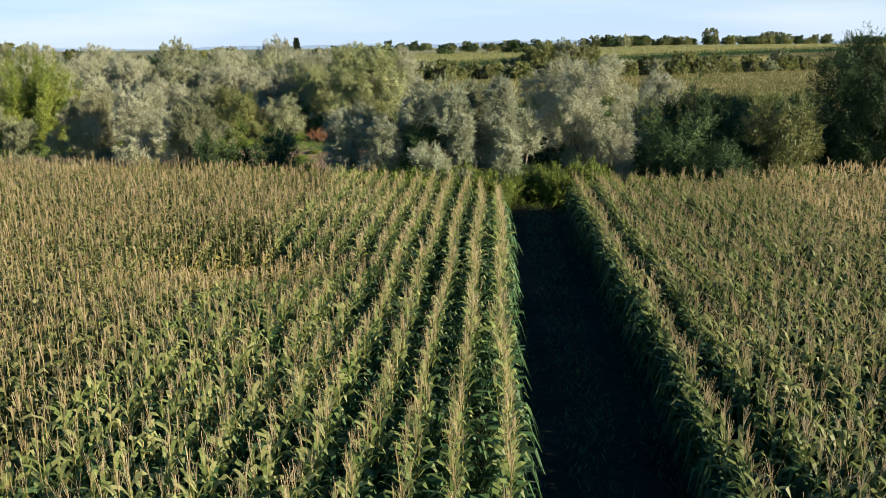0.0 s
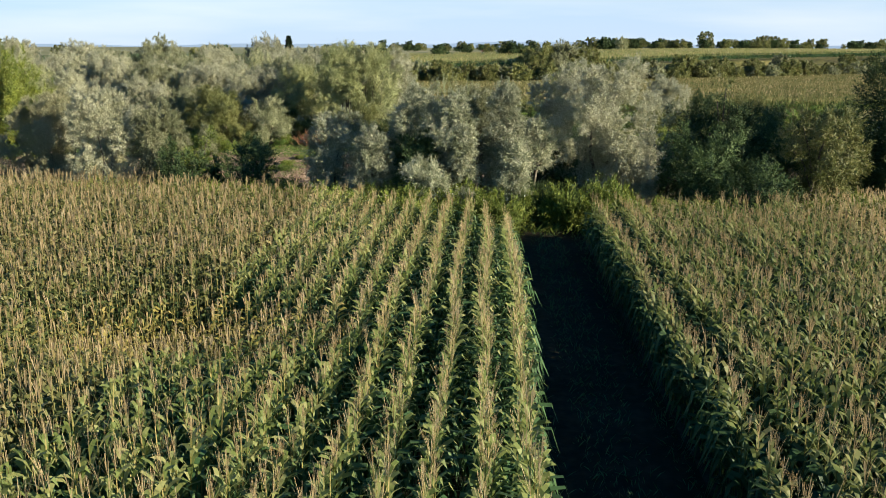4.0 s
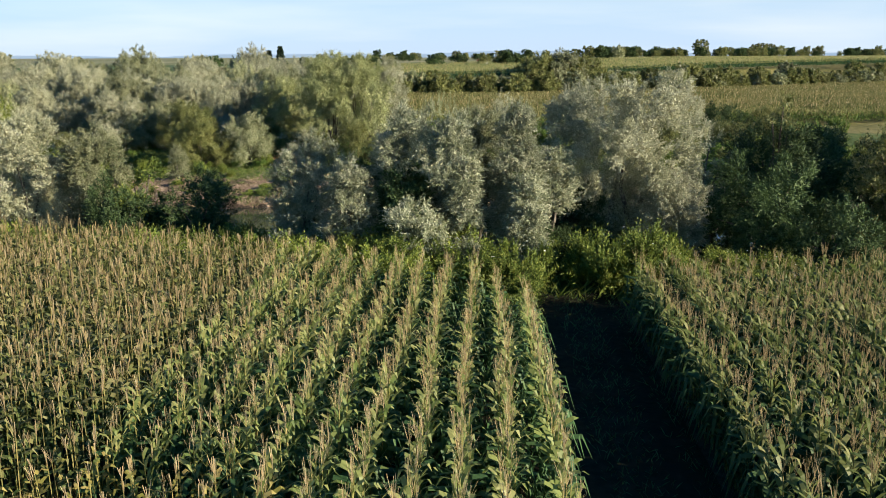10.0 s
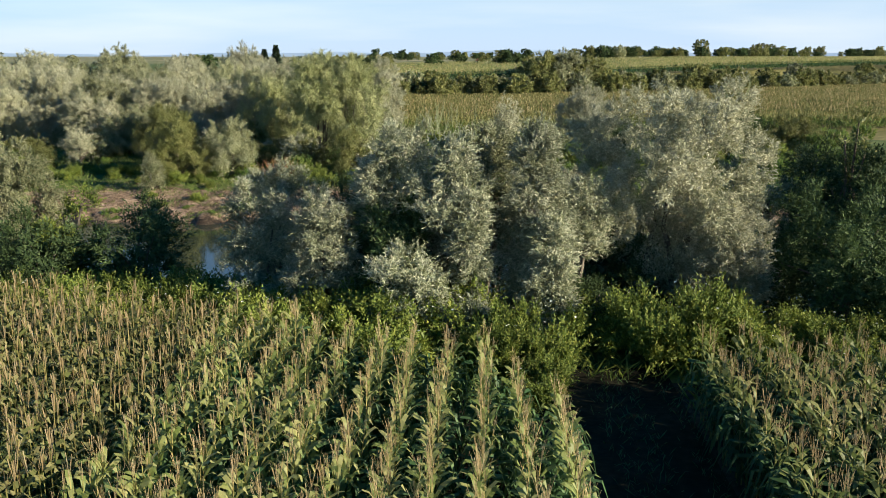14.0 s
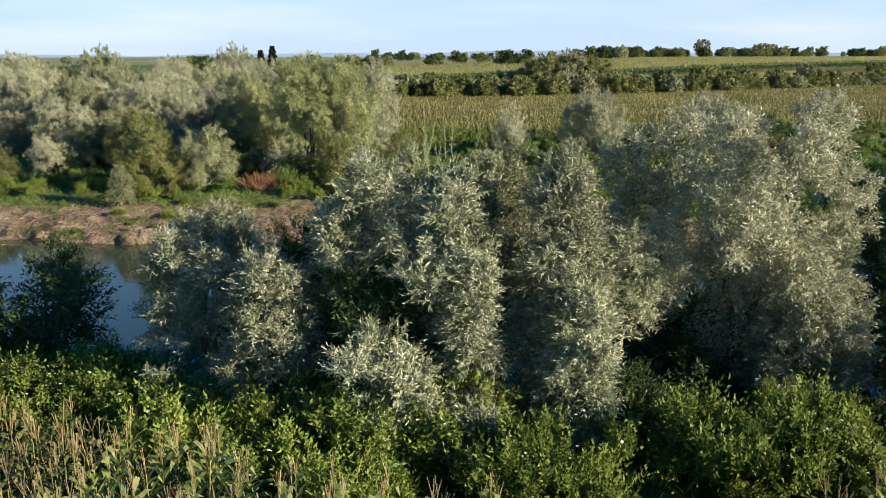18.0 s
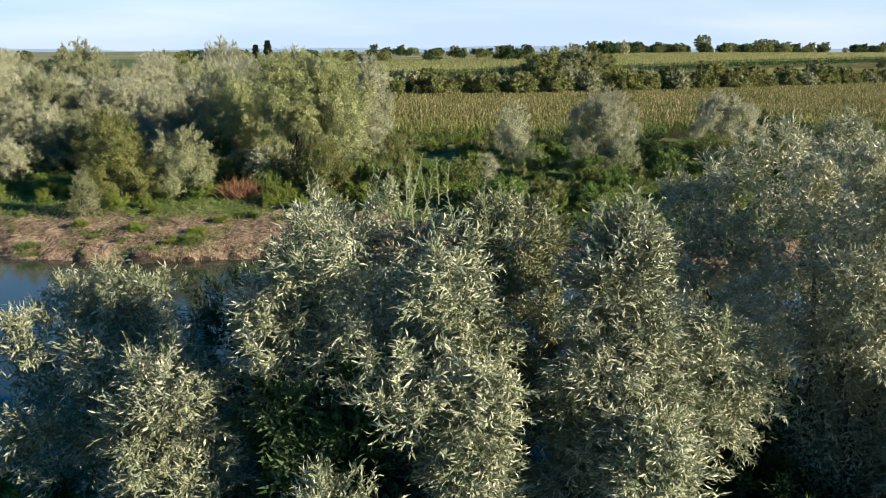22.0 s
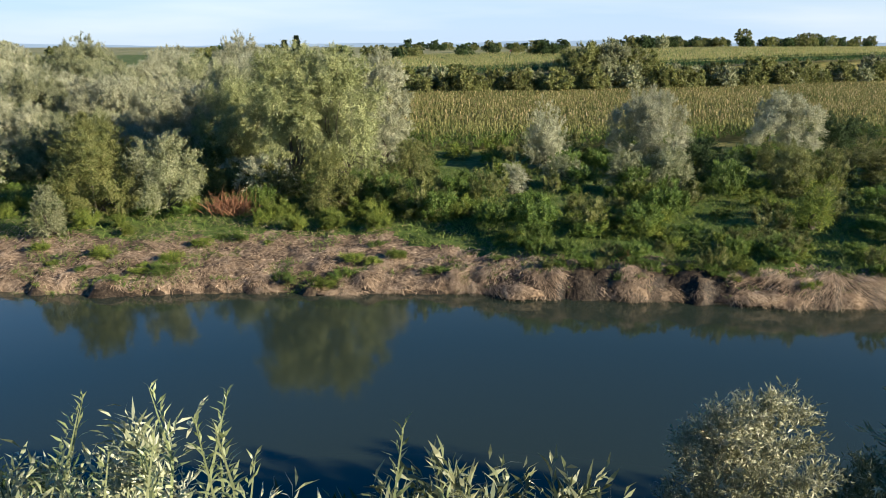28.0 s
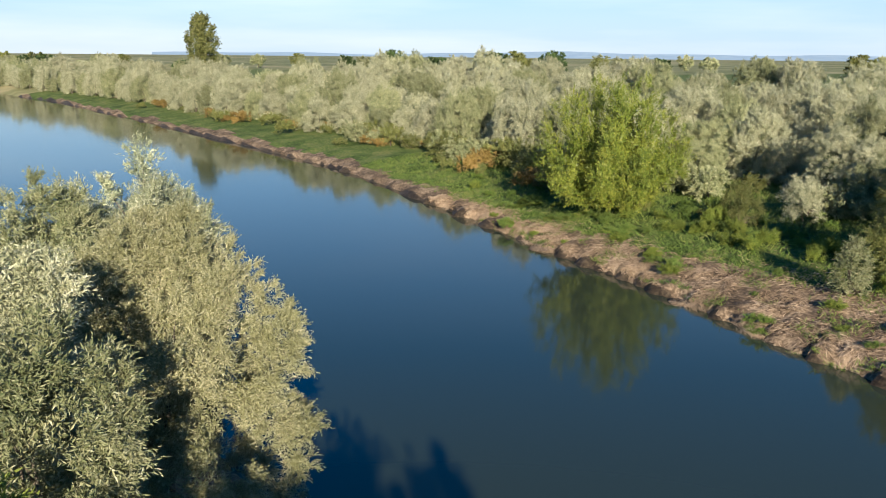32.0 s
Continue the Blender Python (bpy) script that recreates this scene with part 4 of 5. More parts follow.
far_tree(31, -43.1, 98.1, 0.8, 1.6, OLIVE, 0.1, 8, "vine-covered stump with a narrow foot", 1, name="shrub", category="shrub")
far_tree(32, -41.2, 102.3, 1.2, 1.9, SILVER, 0.1, 8, "small silver shrub on the grass", 1, name="shrub", category="shrub")
far_tree(33, -44.5, 113.0, 3.1, 3.4, DARK, 0.0, 10, "dark rounded bush in the shade", name="bush", category="bush")
far_tree(34, -28.6, 95.2, 3.2, 3.2, OLIVE, 0.0, 13, "olive-green sallow bush on the far bank", name="bush", category="bush")
far_tree(35, -24.2, 96.2, 2.8, 2.6, WILLOW, 0.0, 12, "grey-green sallow beside the olive one", name="bush", category="bush")
far_tree(36, -17.0, 102.2, 8.5, 3.9, PALE_WILLOW, 0.34, 24, "big many-stemmed willow with drooping crown", 7, (15, 8, 0.75, 0.4), (0.17, 0.045), trunk=0.11, lobe=0.36)
far_tree(37, -13.3, 101.0, 8.3, 3.1, PALE_WILLOW, 0.25, 22, "big pale green willow with hanging twigs", 5, (15, 8, 0.75, 0.4), (0.17, 0.045), trunk=0.11, lobe=0.38)
far_tree(38, -12.3, 112.5, 8.0, 3.1, SILVER, 0.05, 13, "slim silver willow beside the maize", 2)
far_tree(39, -23.3, 109.5, 5.8, 3.4, PALE_WILLOW, 0.05, 13, "leaning grey-green willow on the far bank", 3)
far_tree(40, -13.4, 97.0, 1.8, 2.1, OLIVE, 0.0, 10, "low willow in front of the big one", name="bush", category="bush")
far_tree(41, -29.2, 90.3, 0.2, 0.9, WILLOW, 0.0, 6, "small pale sallow at the bare bank", 1, name="shrub", category="shrub")
far_tree(42, 1.6, 113.6, 3.9, 2.4, SILVER, 0.15, 11, "silver-white willow in front of the maize", 1, (15, 8, 0.5, 0.05), fan=22)
far_tree(43, 10.3, 114.4, 4.9, 3.9, SILVER, 0.02, 14, "pale rounded willow before the maize field", 2, lobe=0.34)
far_tree(44, 23.0, 120.5, 4.4, 3.6, SILVER, 0.02, 13, "blue-grey rounded willow before the maize", 2, lobe=0.34)
far_tree(45, 29.8, 124.5, 2.3, 2.8, DARK, 0.0, 10, "dark bush in the willow's shade", name="bush", category="bush")
far_tree(46, 17.0, 93.8, 0.1, 1.2, WEED, 0.0, 7, "yellow-green shrub on the bank", 1, name="shrub", category="shrub")
far_tree(47, 20.5, 107.5, 1.5, 3.4, OLIVE, 0.0, 12, "olive thicket on the far bank", name="bush", category="bush")
far_tree(48, 8.0, 103.8, 0.9, 1.7, WILLOW, 0.0, 8, "small grey willow on the far bank", 1, name="shrub", category="shrub")
far_tree(49, 26.0, 108.0, 1.6, 3.0, OLIVE, 0.0, 11, "olive thicket on the far bank", name="bush", category="bush")
far_tree(50, 14.0, 110.5, 1.4, 2.6, DARK, 0.0, 10, "dark bush under the willows", name="bush", category="bush")
far_tree(51, -8.8, 106.0, 1.4, 2.2, OLIVE, 0.0, 9, "olive bush beside the willow", name="bush", category="bush")
far_tree(52, 2.5, 105.5, 0.4, 1.6, WILLOW, 0.0, 8, "small sallow among nettles", 1, name="shrub", category="shrub")
far_tree(53, 32.0, 112.0, 2.6, 3.2, OLIVE, 0.0, 11, "olive thicket on the far bank", name="bush", category="bush")
far_tree(54, -33.0, 103.5, 3.5, 3.0, OLIVE, 0.0, 11, "olive bush behind the bare bank", name="bush", category="bush")
far_tree(55, -37.5, 107.0, 3.2, 3.0, WILLOW, 0.0, 11, "grey-green sallow on the grass", name="bush", category="bush")

far_tree(56, -1.1, 103.0, 0.2, 1.1, SILVER, 0.05, 8, "pale sallow sapling among nettles", 1, name="shrub", category="shrub")
far_tree(57, 6.9, 103.0, 1.2, 1.4, WILLOW, 0.0, 9, "grey-green sallow sapling among nettles", 1, name="shrub", category="shrub")
far_tree(58, 10.1, 103.0, 1.5, 1.5, WILLOW, 0.0, 9, "grey-green sallow sapling among nettles", 1, name="shrub", category="shrub")
far_tree(59, 18.6, 103.0, 1.6, 1.5, OLIVE, 0.0, 9, "olive sapling below the rounded willow", 1, name="shrub", category="shrub")

# the willow wood
WOODD, WOODL = (11, 9, 0.55, 0.25), (0.15, 0.047)
proto = []
for i, mt in enumerate((SILVER, WILLOW, SILVER, SILVER, WILLOW, SILVER)):
    rng = np.random.default_rng(100 + i)
    proto.append(make_tree("willow_tree", ("grey willow of the riverside wood", "green willow of the riverside wood")[mt is WILLOW], "tree", rng, crown_boughs(rng, 8.6, 4.3, 0.0, 0.7, None, 0.34, 1.15), mt, WOODD, WOODL, 1, 0.2, "willow wood", limbs=2, core=60))
far_proto = []
for i, mt in enumerate((OLIVE, DARK, WILLOW)):
    rng = np.random.default_rng(130 + i)
    far_proto.append(put(make_tree("skyline_tree", "distant dark tree on the skyline", "tree", rng, crown_lobes(rng, 9.0, 4.3, 0.0, 11, 1.0, 0.42), mt, (2.0, 3, 0.8, 0.1), (0.75, 0.4), 1, 0.2, "skyline trees", limbs=1, core=60), 60.0 + 9 * i, 520.0))
spots = []
rng = np.random.default_rng(5)
for gy_ in range(10):
    for gx_ in range(52):
        step = 5.6 if gy_ < 4 else 10.5
        x = -15 - gx_ * step * (1 + 0.006 * gx_) + rng.normal() * 1.4
        front = float(far_shore(x)) + np.interp(x, [-300, -140, -70, -45, -30, -10], [10, 13, 18, 27, 25, 22])
        y = front + (gy_ * 5.0 if gy_ < 5 else 27 + (gy_ - 5) * 9) + rng.normal() * 1.6
        if x > -15 - (y - 105) * 0.15 or x < -430 or (x < -180 and gy_ > 3):
            continue
        if min(abs(x + 52.8) / 1.2 + abs(y - 94) / 1.4, abs(x + 15) / 1.3 + abs(y - 101), abs(x + 22.6) + abs(y - 107.4)) < 5.5:
            continue
        if -45 < x < -24 and y < 108:
            continue
        spots.append((x, y))
for k, (x, y) in enumerate(spots):
    s = rng.uniform(0.8, 1.25) * np.interp(y - far_shore(x), [8, 30, 60], [0.58, 0.82, 1.06])
    s *= 0.84 * np.interp(x, [-200, -90], [1.3, 1.0])
    tall = rng.uniform(0.92, 1.22)
    most = rng.uniform(8.0, 9.9) - float(land(x, y))
    tall *= min(1.0, most / (8.6 * s * tall))
    o = (put if k < 6 else again)(proto[k % 6], x, y, s, rng.uniform(0, 6.28), 0.1, tall)
sallow = []
for i, mt in enumerate((WILLOW, OLIVE, SILVER)):
    r_ = np.random.default_rng(160 + i)
    sallow.append(make_tree("sallow_bush", "low sallow bush at the foot of the wood", "bush", r_, crown_lobes(r_, 3.0, 1.7, 0.0, 11, 1.0, 0.44), mt, (13, 5, 0.42, 0.15), (0.19, 0.08), 1, 0.07, "sallows under the wood", limbs=2, core=70))
k = 0
for i in range(95):
    x = -17 - 95 * rng.random() ** 1.3
    y = float(far_shore(x)) + float(np.interp(x, [-140, -70, -45, -30, -15], [11, 14, 22, 21, 17])) + rng.uniform(-3.5, 5)
    if abs(x + 52.8) < 7.5 and y < 101 or abs(x + 19.6) < 2.6 and y < 98:
        continue
    o = (put if k < 3 else again)(sallow[(0, 1, 2, 0, 1, 0, 1)[k % 7] if k > 2 else k], x, y, rng.uniform(0.6, 1.2), rng.uniform(0, 6.28), 0.1, rng.uniform(0.8, 1.1))
    k += 1

# hedge below the terrace and skyline trees
for i in range(130):
    x = -22 + i * 1.35 + rng.normal() * 1.2
    y = float(np.interp(x, TERRACE_X, TERRACE_Y)) + rng.uniform(-4, 3)
    o = again(far_proto[(0, 0, 2, 0)[i % 4]], x, y, rng.uniform(0.4, 0.68), rng.uniform(0, 6.28))
    o.name = "hedge_bush"
    tagged(o, "green hedge bush on the terrace slope", "bush", "hedge bushes")
for x, y, top, r, seed in ((11, 203, 9.0, 5.5, 200), (17, 206, 9.4, 5.5, 201), (22, 208, 8.2, 4.5, 202), (-2, 200, 3.6, 3.0, 203), (-14, 196, 4.0, 3.2, 204)):
    far_tree(seed, x, y, top, r, (OLIVE, WILLOW)[seed % 2], 0.0, 14, "olive-green hedge tree on the terrace slope", 1, (5, 5, 0.7, 0.2), (0.36, 0.14))
for i in range(70):
    a = rng.uniform(-0.42, 0.40) if i < 46 else rng.uniform(0.1, 0.34)
    D = rng.uniform(330, 480) if a < 0.05 else rng.uniform(700, 1300)
    x, y = D * math.sin(a), 45 + D * math.cos(a)
    o = again(far_proto[i % 2], x, y, rng.uniform(0.7, 1.0) * (1 if D < 500 else 1.5), rng.uniform(0, 6.28), 0.3, 0.85)
    o.name = "skyline_tree"
    tagged(o, "distant dark tree on the skyline", "tree", "skyline trees")
for i in range(40):
    a_, D = rng.uniform(-1.55, -0.45), rng.uniform(380, 620)
    o = again(far_proto[i % 3], D * math.sin(a_), 45 + D * math.cos(a_), rng.uniform(0.9, 1.5), rng.uniform(0, 6.28), 0.3, 0.8)
    o.name = "skyline_tree"
    tagged(o, "distant tree beyond the riverside wood", "tree", "skyline trees")
for i in range(120):
    a_, D = rng.uniform(0.12, 0.46) if i < 90 else rng.uniform(-0.14, 0.06), rng.uniform(950, 1350)
    o = again(far_proto[i % 2], D * math.sin(a_), 45 + D * math.cos(a_), rng.uniform(0.8, 1.6), rng.uniform(0, 6.28), 0.3, rng.uniform(0.7, 1.1))
    o.name = "skyline_tree"
    tagged(o, "distant dark tree on the skyline", "tree", "skyline trees")
for x, y, s in ((342, 1386, 3.0), (412, 1340, 2.1), (424, 1350, 2.3), (440, 1360, 2.2), (385, 1380, 1.7)):
    o = tagged(again(far_proto[0], x, y, s, 1.0, 0.3), "distant dark tree on the skyline", "tree", "skyline trees")
    o.name = "skyline_tree"
far_tree(210, -254.4, 117.0, 20.7, 5.0, OLIVE, 0.36, 22, "tall dark tree rising over the riverside wood", 1, (1.6, 3, 0.9, 0.1), (0.55, 0.24), "tree", lobe=0.27, trunk=0.5)



def conifer(x, y, base, top, r):
    """A spruce with tiers of drooping boughs."""
    rng = np.random.default_rng(int(abs(x) * 7))
    root = tagged(new("conifer"), "dark spruce standing above the distant trees", "tree", "spruces")
    h = top - base
    child("trunk", tube_mesh("trunk", np.array([[0, 0, 0], [0, 0, h * 0.5], [0, 0, h]]), np.array([0.3, 0.2, 0.03]), BARK), root)
    n = 2600
    t = rng.random(n) ** 0.7
    a, q = rng.uniform(0, 6.28, n), rng.uniform(0.15, 1.0, n)
    tier = 0.75 + 0.25 * np.sin(t * 40)
    rad = r * (1 - t) ** 0.8 * q * tier + 0.1
    P = np.stack([np.cos(a) * rad, np.sin(a) * rad, h * (0.12 + 0.86 * t) - 0.25 * rad], 1)
    D = np.stack([np.cos(a), np.sin(a), np.full(n, -0.3)], 1) + rng.normal(size=(n, 3)) * 0.3
    child("crown", mesh("crown", blades(P, D, unit(rng.normal(size=(n, 3)) * 0.4 + (0, 0, 1)), rng.uniform(0.5, 1.1, n), rng.uniform(0.3, 0.5, n)), quads(n), [SPRUCE]), root)
    root.matrix_world = Matrix.Translation((x, y, base))


conifer(-88.4, 361.0, 0.0, 10.6, 2.7)
conifer(-84.0, 362.2, 0.0, 12.3, 3.4)
conifer(-1.0, 560.0, 0.0, 7.6, 2.6)


def farmhouse(x, y, turn):
    """A far house: white walls with windows, a red pitched roof and a chimney."""
    root = tagged(new("farmhouse"), "distant white farmhouse with red tiled roof", "house")
    bm = bmesh.new()
    prof = [(-4.0, 0), (4.0, 0), (4.0, 3.0), (0, 6.0), (-4.0, 3.0)]
    ends = [[bm.verts.new((x_, sx, z_)) for x_, z_ in prof] for sx in (-6, 6)]
    for e in ends:
        bm.faces.new(e)
    for i in range(5):
        bm.faces.new((ends[0][i], ends[0][(i + 1) % 5], ends[1][(i + 1) % 5], ends[1][i]))
    bmesh.ops.recalc_face_normals(bm, faces=bm.faces)
    me = bpy.data.meshes.new("walls")
    bm.to_mesh(me)
    me.materials.append(PLASTER)
    child("walls", me, root, "white plastered walls")
    for sgn in (-1, 1):
        v = np.array([(0, -6.5, 6.15), (0, 6.5, 6.15), (sgn * 4.6, 6.5, 2.75), (sgn * 4.6, -6.5, 2.75)])
        v = np.concatenate([v, v + (0, 0, 0.2)])
        f = np.array([(0, 1, 2, 3), (4, 5, 6, 7), (0, 1, 5, 4), (1, 2, 6, 5), (2, 3, 7, 6), (3, 0, 4, 7)])
        child("roof", mesh("roof", v, f, [ROOF]), root, "red clay tile roof slope")
    for wx_, wy_, dx_, dy_, z_ in [(s_ * 4.02, o, 0.03, 0.5, 1.6) for s_ in (-1, 1) for o in (-4, -1.3, 1.3, 4)] + [(o, s_ * 6.02, 0.5, 0.03, 1.6) for s_ in (-1, 1) for o in (-1.8, 1.8)]:
        v = np.array([(wx_ + a * dx_, wy_ + b_ * dy_, z_ + c * 0.65) for c in (-1, 1) for a, b_ in ((-1, -1), (1, -1), (1, 1), (-1, 1))])
        child("window", mesh("window", v, np.array([(0, 1, 2, 3), (4, 5, 6, 7), (0, 1, 5, 4), (1, 2, 6, 5), (2, 3, 7, 6), (3, 0, 4, 7)]), [PANE]), root)
    v = np.array([(1.2 + a * 0.35, 2.5 + b_ * 0.35, c) for c in (4.6, 7.0) for a, b_ in ((-1, -1), (1, -1), (1, 1), (-1, 1))])
    child("chimney", mesh("chimney", v, np.array([(0, 1, 2, 3), (4, 5, 6, 7), (0, 1, 5, 4), (1, 2, 6, 5), (2, 3, 7, 6), (3, 0, 4, 7)]), [ROOF]), root)
    root.matrix_world = Matrix.Translation((x, y, float(land(x, y)))) @ Matrix.Rotation(turn, 4, "Z") @ Matrix.Scale(0.55, 4)


farmhouse(-1.5, 600.0, 0.9)


# ---- low growth ----
def clump(name, label, category, seed, r, h, mat, leaf, dens, group, flowers=0):
    """A leafy clump of herbs or brambles."""
    rng = np.random.default_rng(seed)
    root = tagged(new(name), label, category, group)
    lobes = []
    for i in range(7):
        a, q = rng.uniform(0, 6.28), r * rng.uniform(0.1, 0.7)
        k = r * rng.uniform(0.35, 0.55)
        lobes.append((np.array([math.cos(a) * q, math.sin(a) * q, h * rng.uniform(0.3, 0.7)]), np.array([k, k, h * 0.4])))
    child("foliage", foliage("foliage", rng, lobes, *dens, *leaf, mat, floor=-0.3, rise=0.9, core=40), root)
    if flowers:
        n = flowers
        a, q = rng.uniform(0, 6.28, n), r * np.sqrt(rng.random(n)) * 0.9
        P = np.stack([np.cos(a) * q, np.sin(a) * q, h * rng.uniform(0.75, 1.12, n)], 1)
        D = rng.normal(size=(n, 3)) * (1, 1, 0.2)
        tagged(child("flower_cover", mesh("flower_cover", blades(P, D, np.tile([0, 0, 1.0], (n, 1)), np.full(n, 0.07), np.full(n, 0.06)), quads(n), [FLOWER]), root), "small white flower heads", kind="stuff")
    return root


rng = np.random.default_rng(9)
brambles = [clump("bramble_bush", "yellow-green bramble and weed bush at the field's edge", "bush", 300 + i, 1.1, 1.15, WEED, (0.085, 0.042), (44, 8, 0.4, 0.1), "brambles along the field", 6) for i in range(4)]
k = 0
for i in range(120):
    x = rng.uniform(-27, 18)
    y = rng.uniform(0.9, 5.6) + (float(left_end(x)) if x < 0.6 else (41.2 if x < 4.4 else float(right_end(x))))
    if 0.7 < x < 2.9 and y < 43.2:
        continue
    o = (put if k < 4 else again)(brambles[k % 4], x, y, rng.uniform(0.65, 1.25) * (1.25 if x < -1 else 0.95), rng.uniform(0, 6.28), 0.05)
    k += 1
for x, y, s in ((3.1, 42.3, 1.25), (4.0, 42.0, 1.35), (4.9, 42.4, 1.3), (0.2, 41.4, 1.1), (-0.4, 40.9, 1.0)):
    tagged(again(brambles[k % 4], x, y, s, rng.uniform(0, 6.28), 0.0, 1.25), "tall weeds closing the end of the lane", "bush")
    k += 1
nettles = [clump("nettle_clump", "bright green nettles on the far bank", "plant", 320 + i, (1.4, 1.0, 1.4, 0.9)[i], (1.2, 1.7, 1.0, 1.9)[i], (NETTLE, NETTLE, WEED, OLIVE)[i], (0.13, 0.06), (20, 7, 0.45, 0.05), "nettles on the bank") for i in range(4)]
k = 0
for i in range(430):
    x = rng.uniform(-12, 40) if i < 365 else rng.uniform(-75, -12)
    d = (0.9 + 36 * rng.random() ** 1.5) if x > -3 else rng.uniform(9.5, 18)
    if x < -50:
        d = rng.uniform(3, 12)
    y = float(far_shore(x)) + d
    if i < 60:
        x, y = rng.uniform(-14, 45), rng.uniform(112, 127)
    o = (put if k < 4 else again)(nettles[k % 4], x, y, rng.uniform(0.6, 1.3) * (0.5 if x < -30 else 0.6 if d < 5 else 1), rng.uniform(0, 6.28), 0.05, rng.uniform(0.5, 1.25))
    if d > 16:
        o.name = "herb_clump"
        tagged(o, "tall green herbs behind the nettles", "plant", "herbs before the maize")
    k += 1
for i in range(64):
    x = rng.uniform(-56, -4)
    y = float(far_shore(x)) + rng.uniform(7.6, 12.5)
    if abs(x + 19.6) < 2.2:
        continue
    o = again(brambles[i % 4], x, y, rng.uniform(0.5, 1.0), rng.uniform(0, 6.28), 0.05, rng.uniform(0.7, 1.2))
    o.name = "weed_bush"
    tagged(o, "olive weeds and low briars behind the bare bank", "bush", "weeds behind the bare bank")
for i in range(34):
    x = rng.uniform(0.5, 24)
    o = again(nettles[i % 4], x, float(far_shore(x)) + rng.uniform(0.2, 1.3), rng.uniform(0.25, 0.5), rng.uniform(0, 6.28), 0.05, rng.uniform(0.6, 1.0))
    o.name = "herb_tuft"
    tagged(o, "small green herbs hanging over the steep bank", "plant", "herbs on the bank's edge")
tufts = [clump("grass_tuft", "green grass tuft on the bare bank", "grass", 330 + i, 0.7, 0.34, (GRASS, WEED)[i], (0.17, 0.02), (70, 5, 0.22, 0.02), "grass tufts on the bare bank") for i in range(2)]
for i in range(60):
    x = rng.uniform(-62, 0)
    y = float(far_shore(x)) + 0.5 + 6.5 * rng.random() ** 1.6
    (put if i < 2 else again)(tufts[i % 2], x, y, rng.uniform(0.5, 1.5), rng.uniform(0, 6.28), 0.02, rng.uniform(0.6, 1.1))
rust = [clump("rusty_shrub", "browning shrub on the far shore", "shrub", 340 + i, 1.6, 1.6, (RUSTY, OLIVE)[i], (0.24, 0.12), (8, 5, 0.6, 0.2), "browning shrubs") for i in range(2)]
for i in range(50):
    x = rng.uniform(-210, -52)
    y = float(far_shore(x)) + rng.uniform(6, 15)
    (put if i < 2 else again)(rust[i % 2], x, y, rng.uniform(0.6, 1.3), rng.uniform(0, 6.28), 0.05)


def blade_field(name, label, rng, x, y, length, width, mat, lie, category, comb=(0.0, 0.0)):
    """Grass or dead reed: single blades on the land; lie: 0 upright, 1 flat along the slope; comb: the way they are laid."""
    n = len(x)
    z = land(x, y)
    a = rng.uniform(0, 6.28, n)
    hx, hy = np.cos(a) + comb[0], np.sin(a) + comb[1]
    k = np.maximum(np.hypot(hx, hy), 0.05)
    hx, hy = hx / k, hy / k
    slope = (land(x + hx * 0.3, y + hy * 0.3) - z) / 0.3
    up = (1 - lie) * rng.uniform(0.5, 1.6, n) + lie * (np.clip(slope, -1.0, 1.0) + np.abs(rng.normal(size=n)) * 0.10)
    P = np.stack([x, y, z + lie * rng.uniform(0.0, 0.12, n) - 0.01], 1)
    N = unit(rng.normal(size=(n, 3)) * 0.5 + (0, 0, 1.0))
    L = length * rng.uniform(0.4, 1.4, n)
    return tagged(new(name, mesh(name, blades(P, np.stack([hx, hy, up], 1), N, L, width * rng.uniform(0.6, 1.4, n), 0.06), quads(n), [mat])), label, category, kind="stuff")


n = 90000
x = rng.uniform(-72, 0.5, n)
d = np.abs(rng.normal(size=n)) * np.interp(x, [-70, -40, -30, -8, 0], [1.0, 2.4, 4.4, 4.4, 1.6]) + 0.15
keep = wobble(x, d, 0.7, 2.0) > -0.35 + rng.random(n) * 0.6
x, d = x[keep], d[keep]
blade_field("dead_reeds", "flattened dead brown reeds on the bare bank", rng, x, far_shore(x) + d, 0.42, 0.026, STRAW, 1.0, "reeds", (0.5, -0.5))
n = 80000
x = rng.uniform(-95, 34, n)
d = 0.8 + 27 * rng.random(n) ** 1.25
ok = d > np.interp(x, [-110, -60, -40, -30, -8, 2, 24], [1.2, 2.2, 4.5, 7.5, 8.0, 0.7, 0.6]) * rng.uniform(0.7, 1.2, n)
x, d = x[ok], d[ok]
blade_field("bank_grass", "green grass and herbs on the far bank", rng, x, far_shore(x) + d, 0.42, 0.05, GRASS, 0.15, "grass")
n = 36000
x = rng.uniform(-62, 22, n)
d = 0.1 + rng.random(n) ** 1.5 * 7
ok = wobble(x, d * 1.8, 0.55, 2.0) > 0.22
x, d = x[ok], d[ok]
blade_field("bank_grass_tufts", "green tufts on the bare bank", rng, x, far_shore(x) + d, 0.3, 0.04, GRASS, 0.15, "grass")
n = 22000
x = rng.uniform(-32, 24, n)
y = rng.uniform(38, 52, n)
ok = (y > np.where(x < 0.6, left_end(x) + 0.3, np.where(x < 3.7, 41.0, right_end(x) + 0.3)))
blade_field("weeds", "rank grass and weeds between corn and river", rng, x[ok], y[ok], 0.7, 0.05, WEED, 0.1, "weeds")
n = 6000
x = rng.uniform(0.6, 3.5, n)
y = rng.uniform(4, 42, n)
ok = np.minimum(abs(x - 1.2), abs(x - 2.9)) > rng.uniform(0.1, 0.35, n)
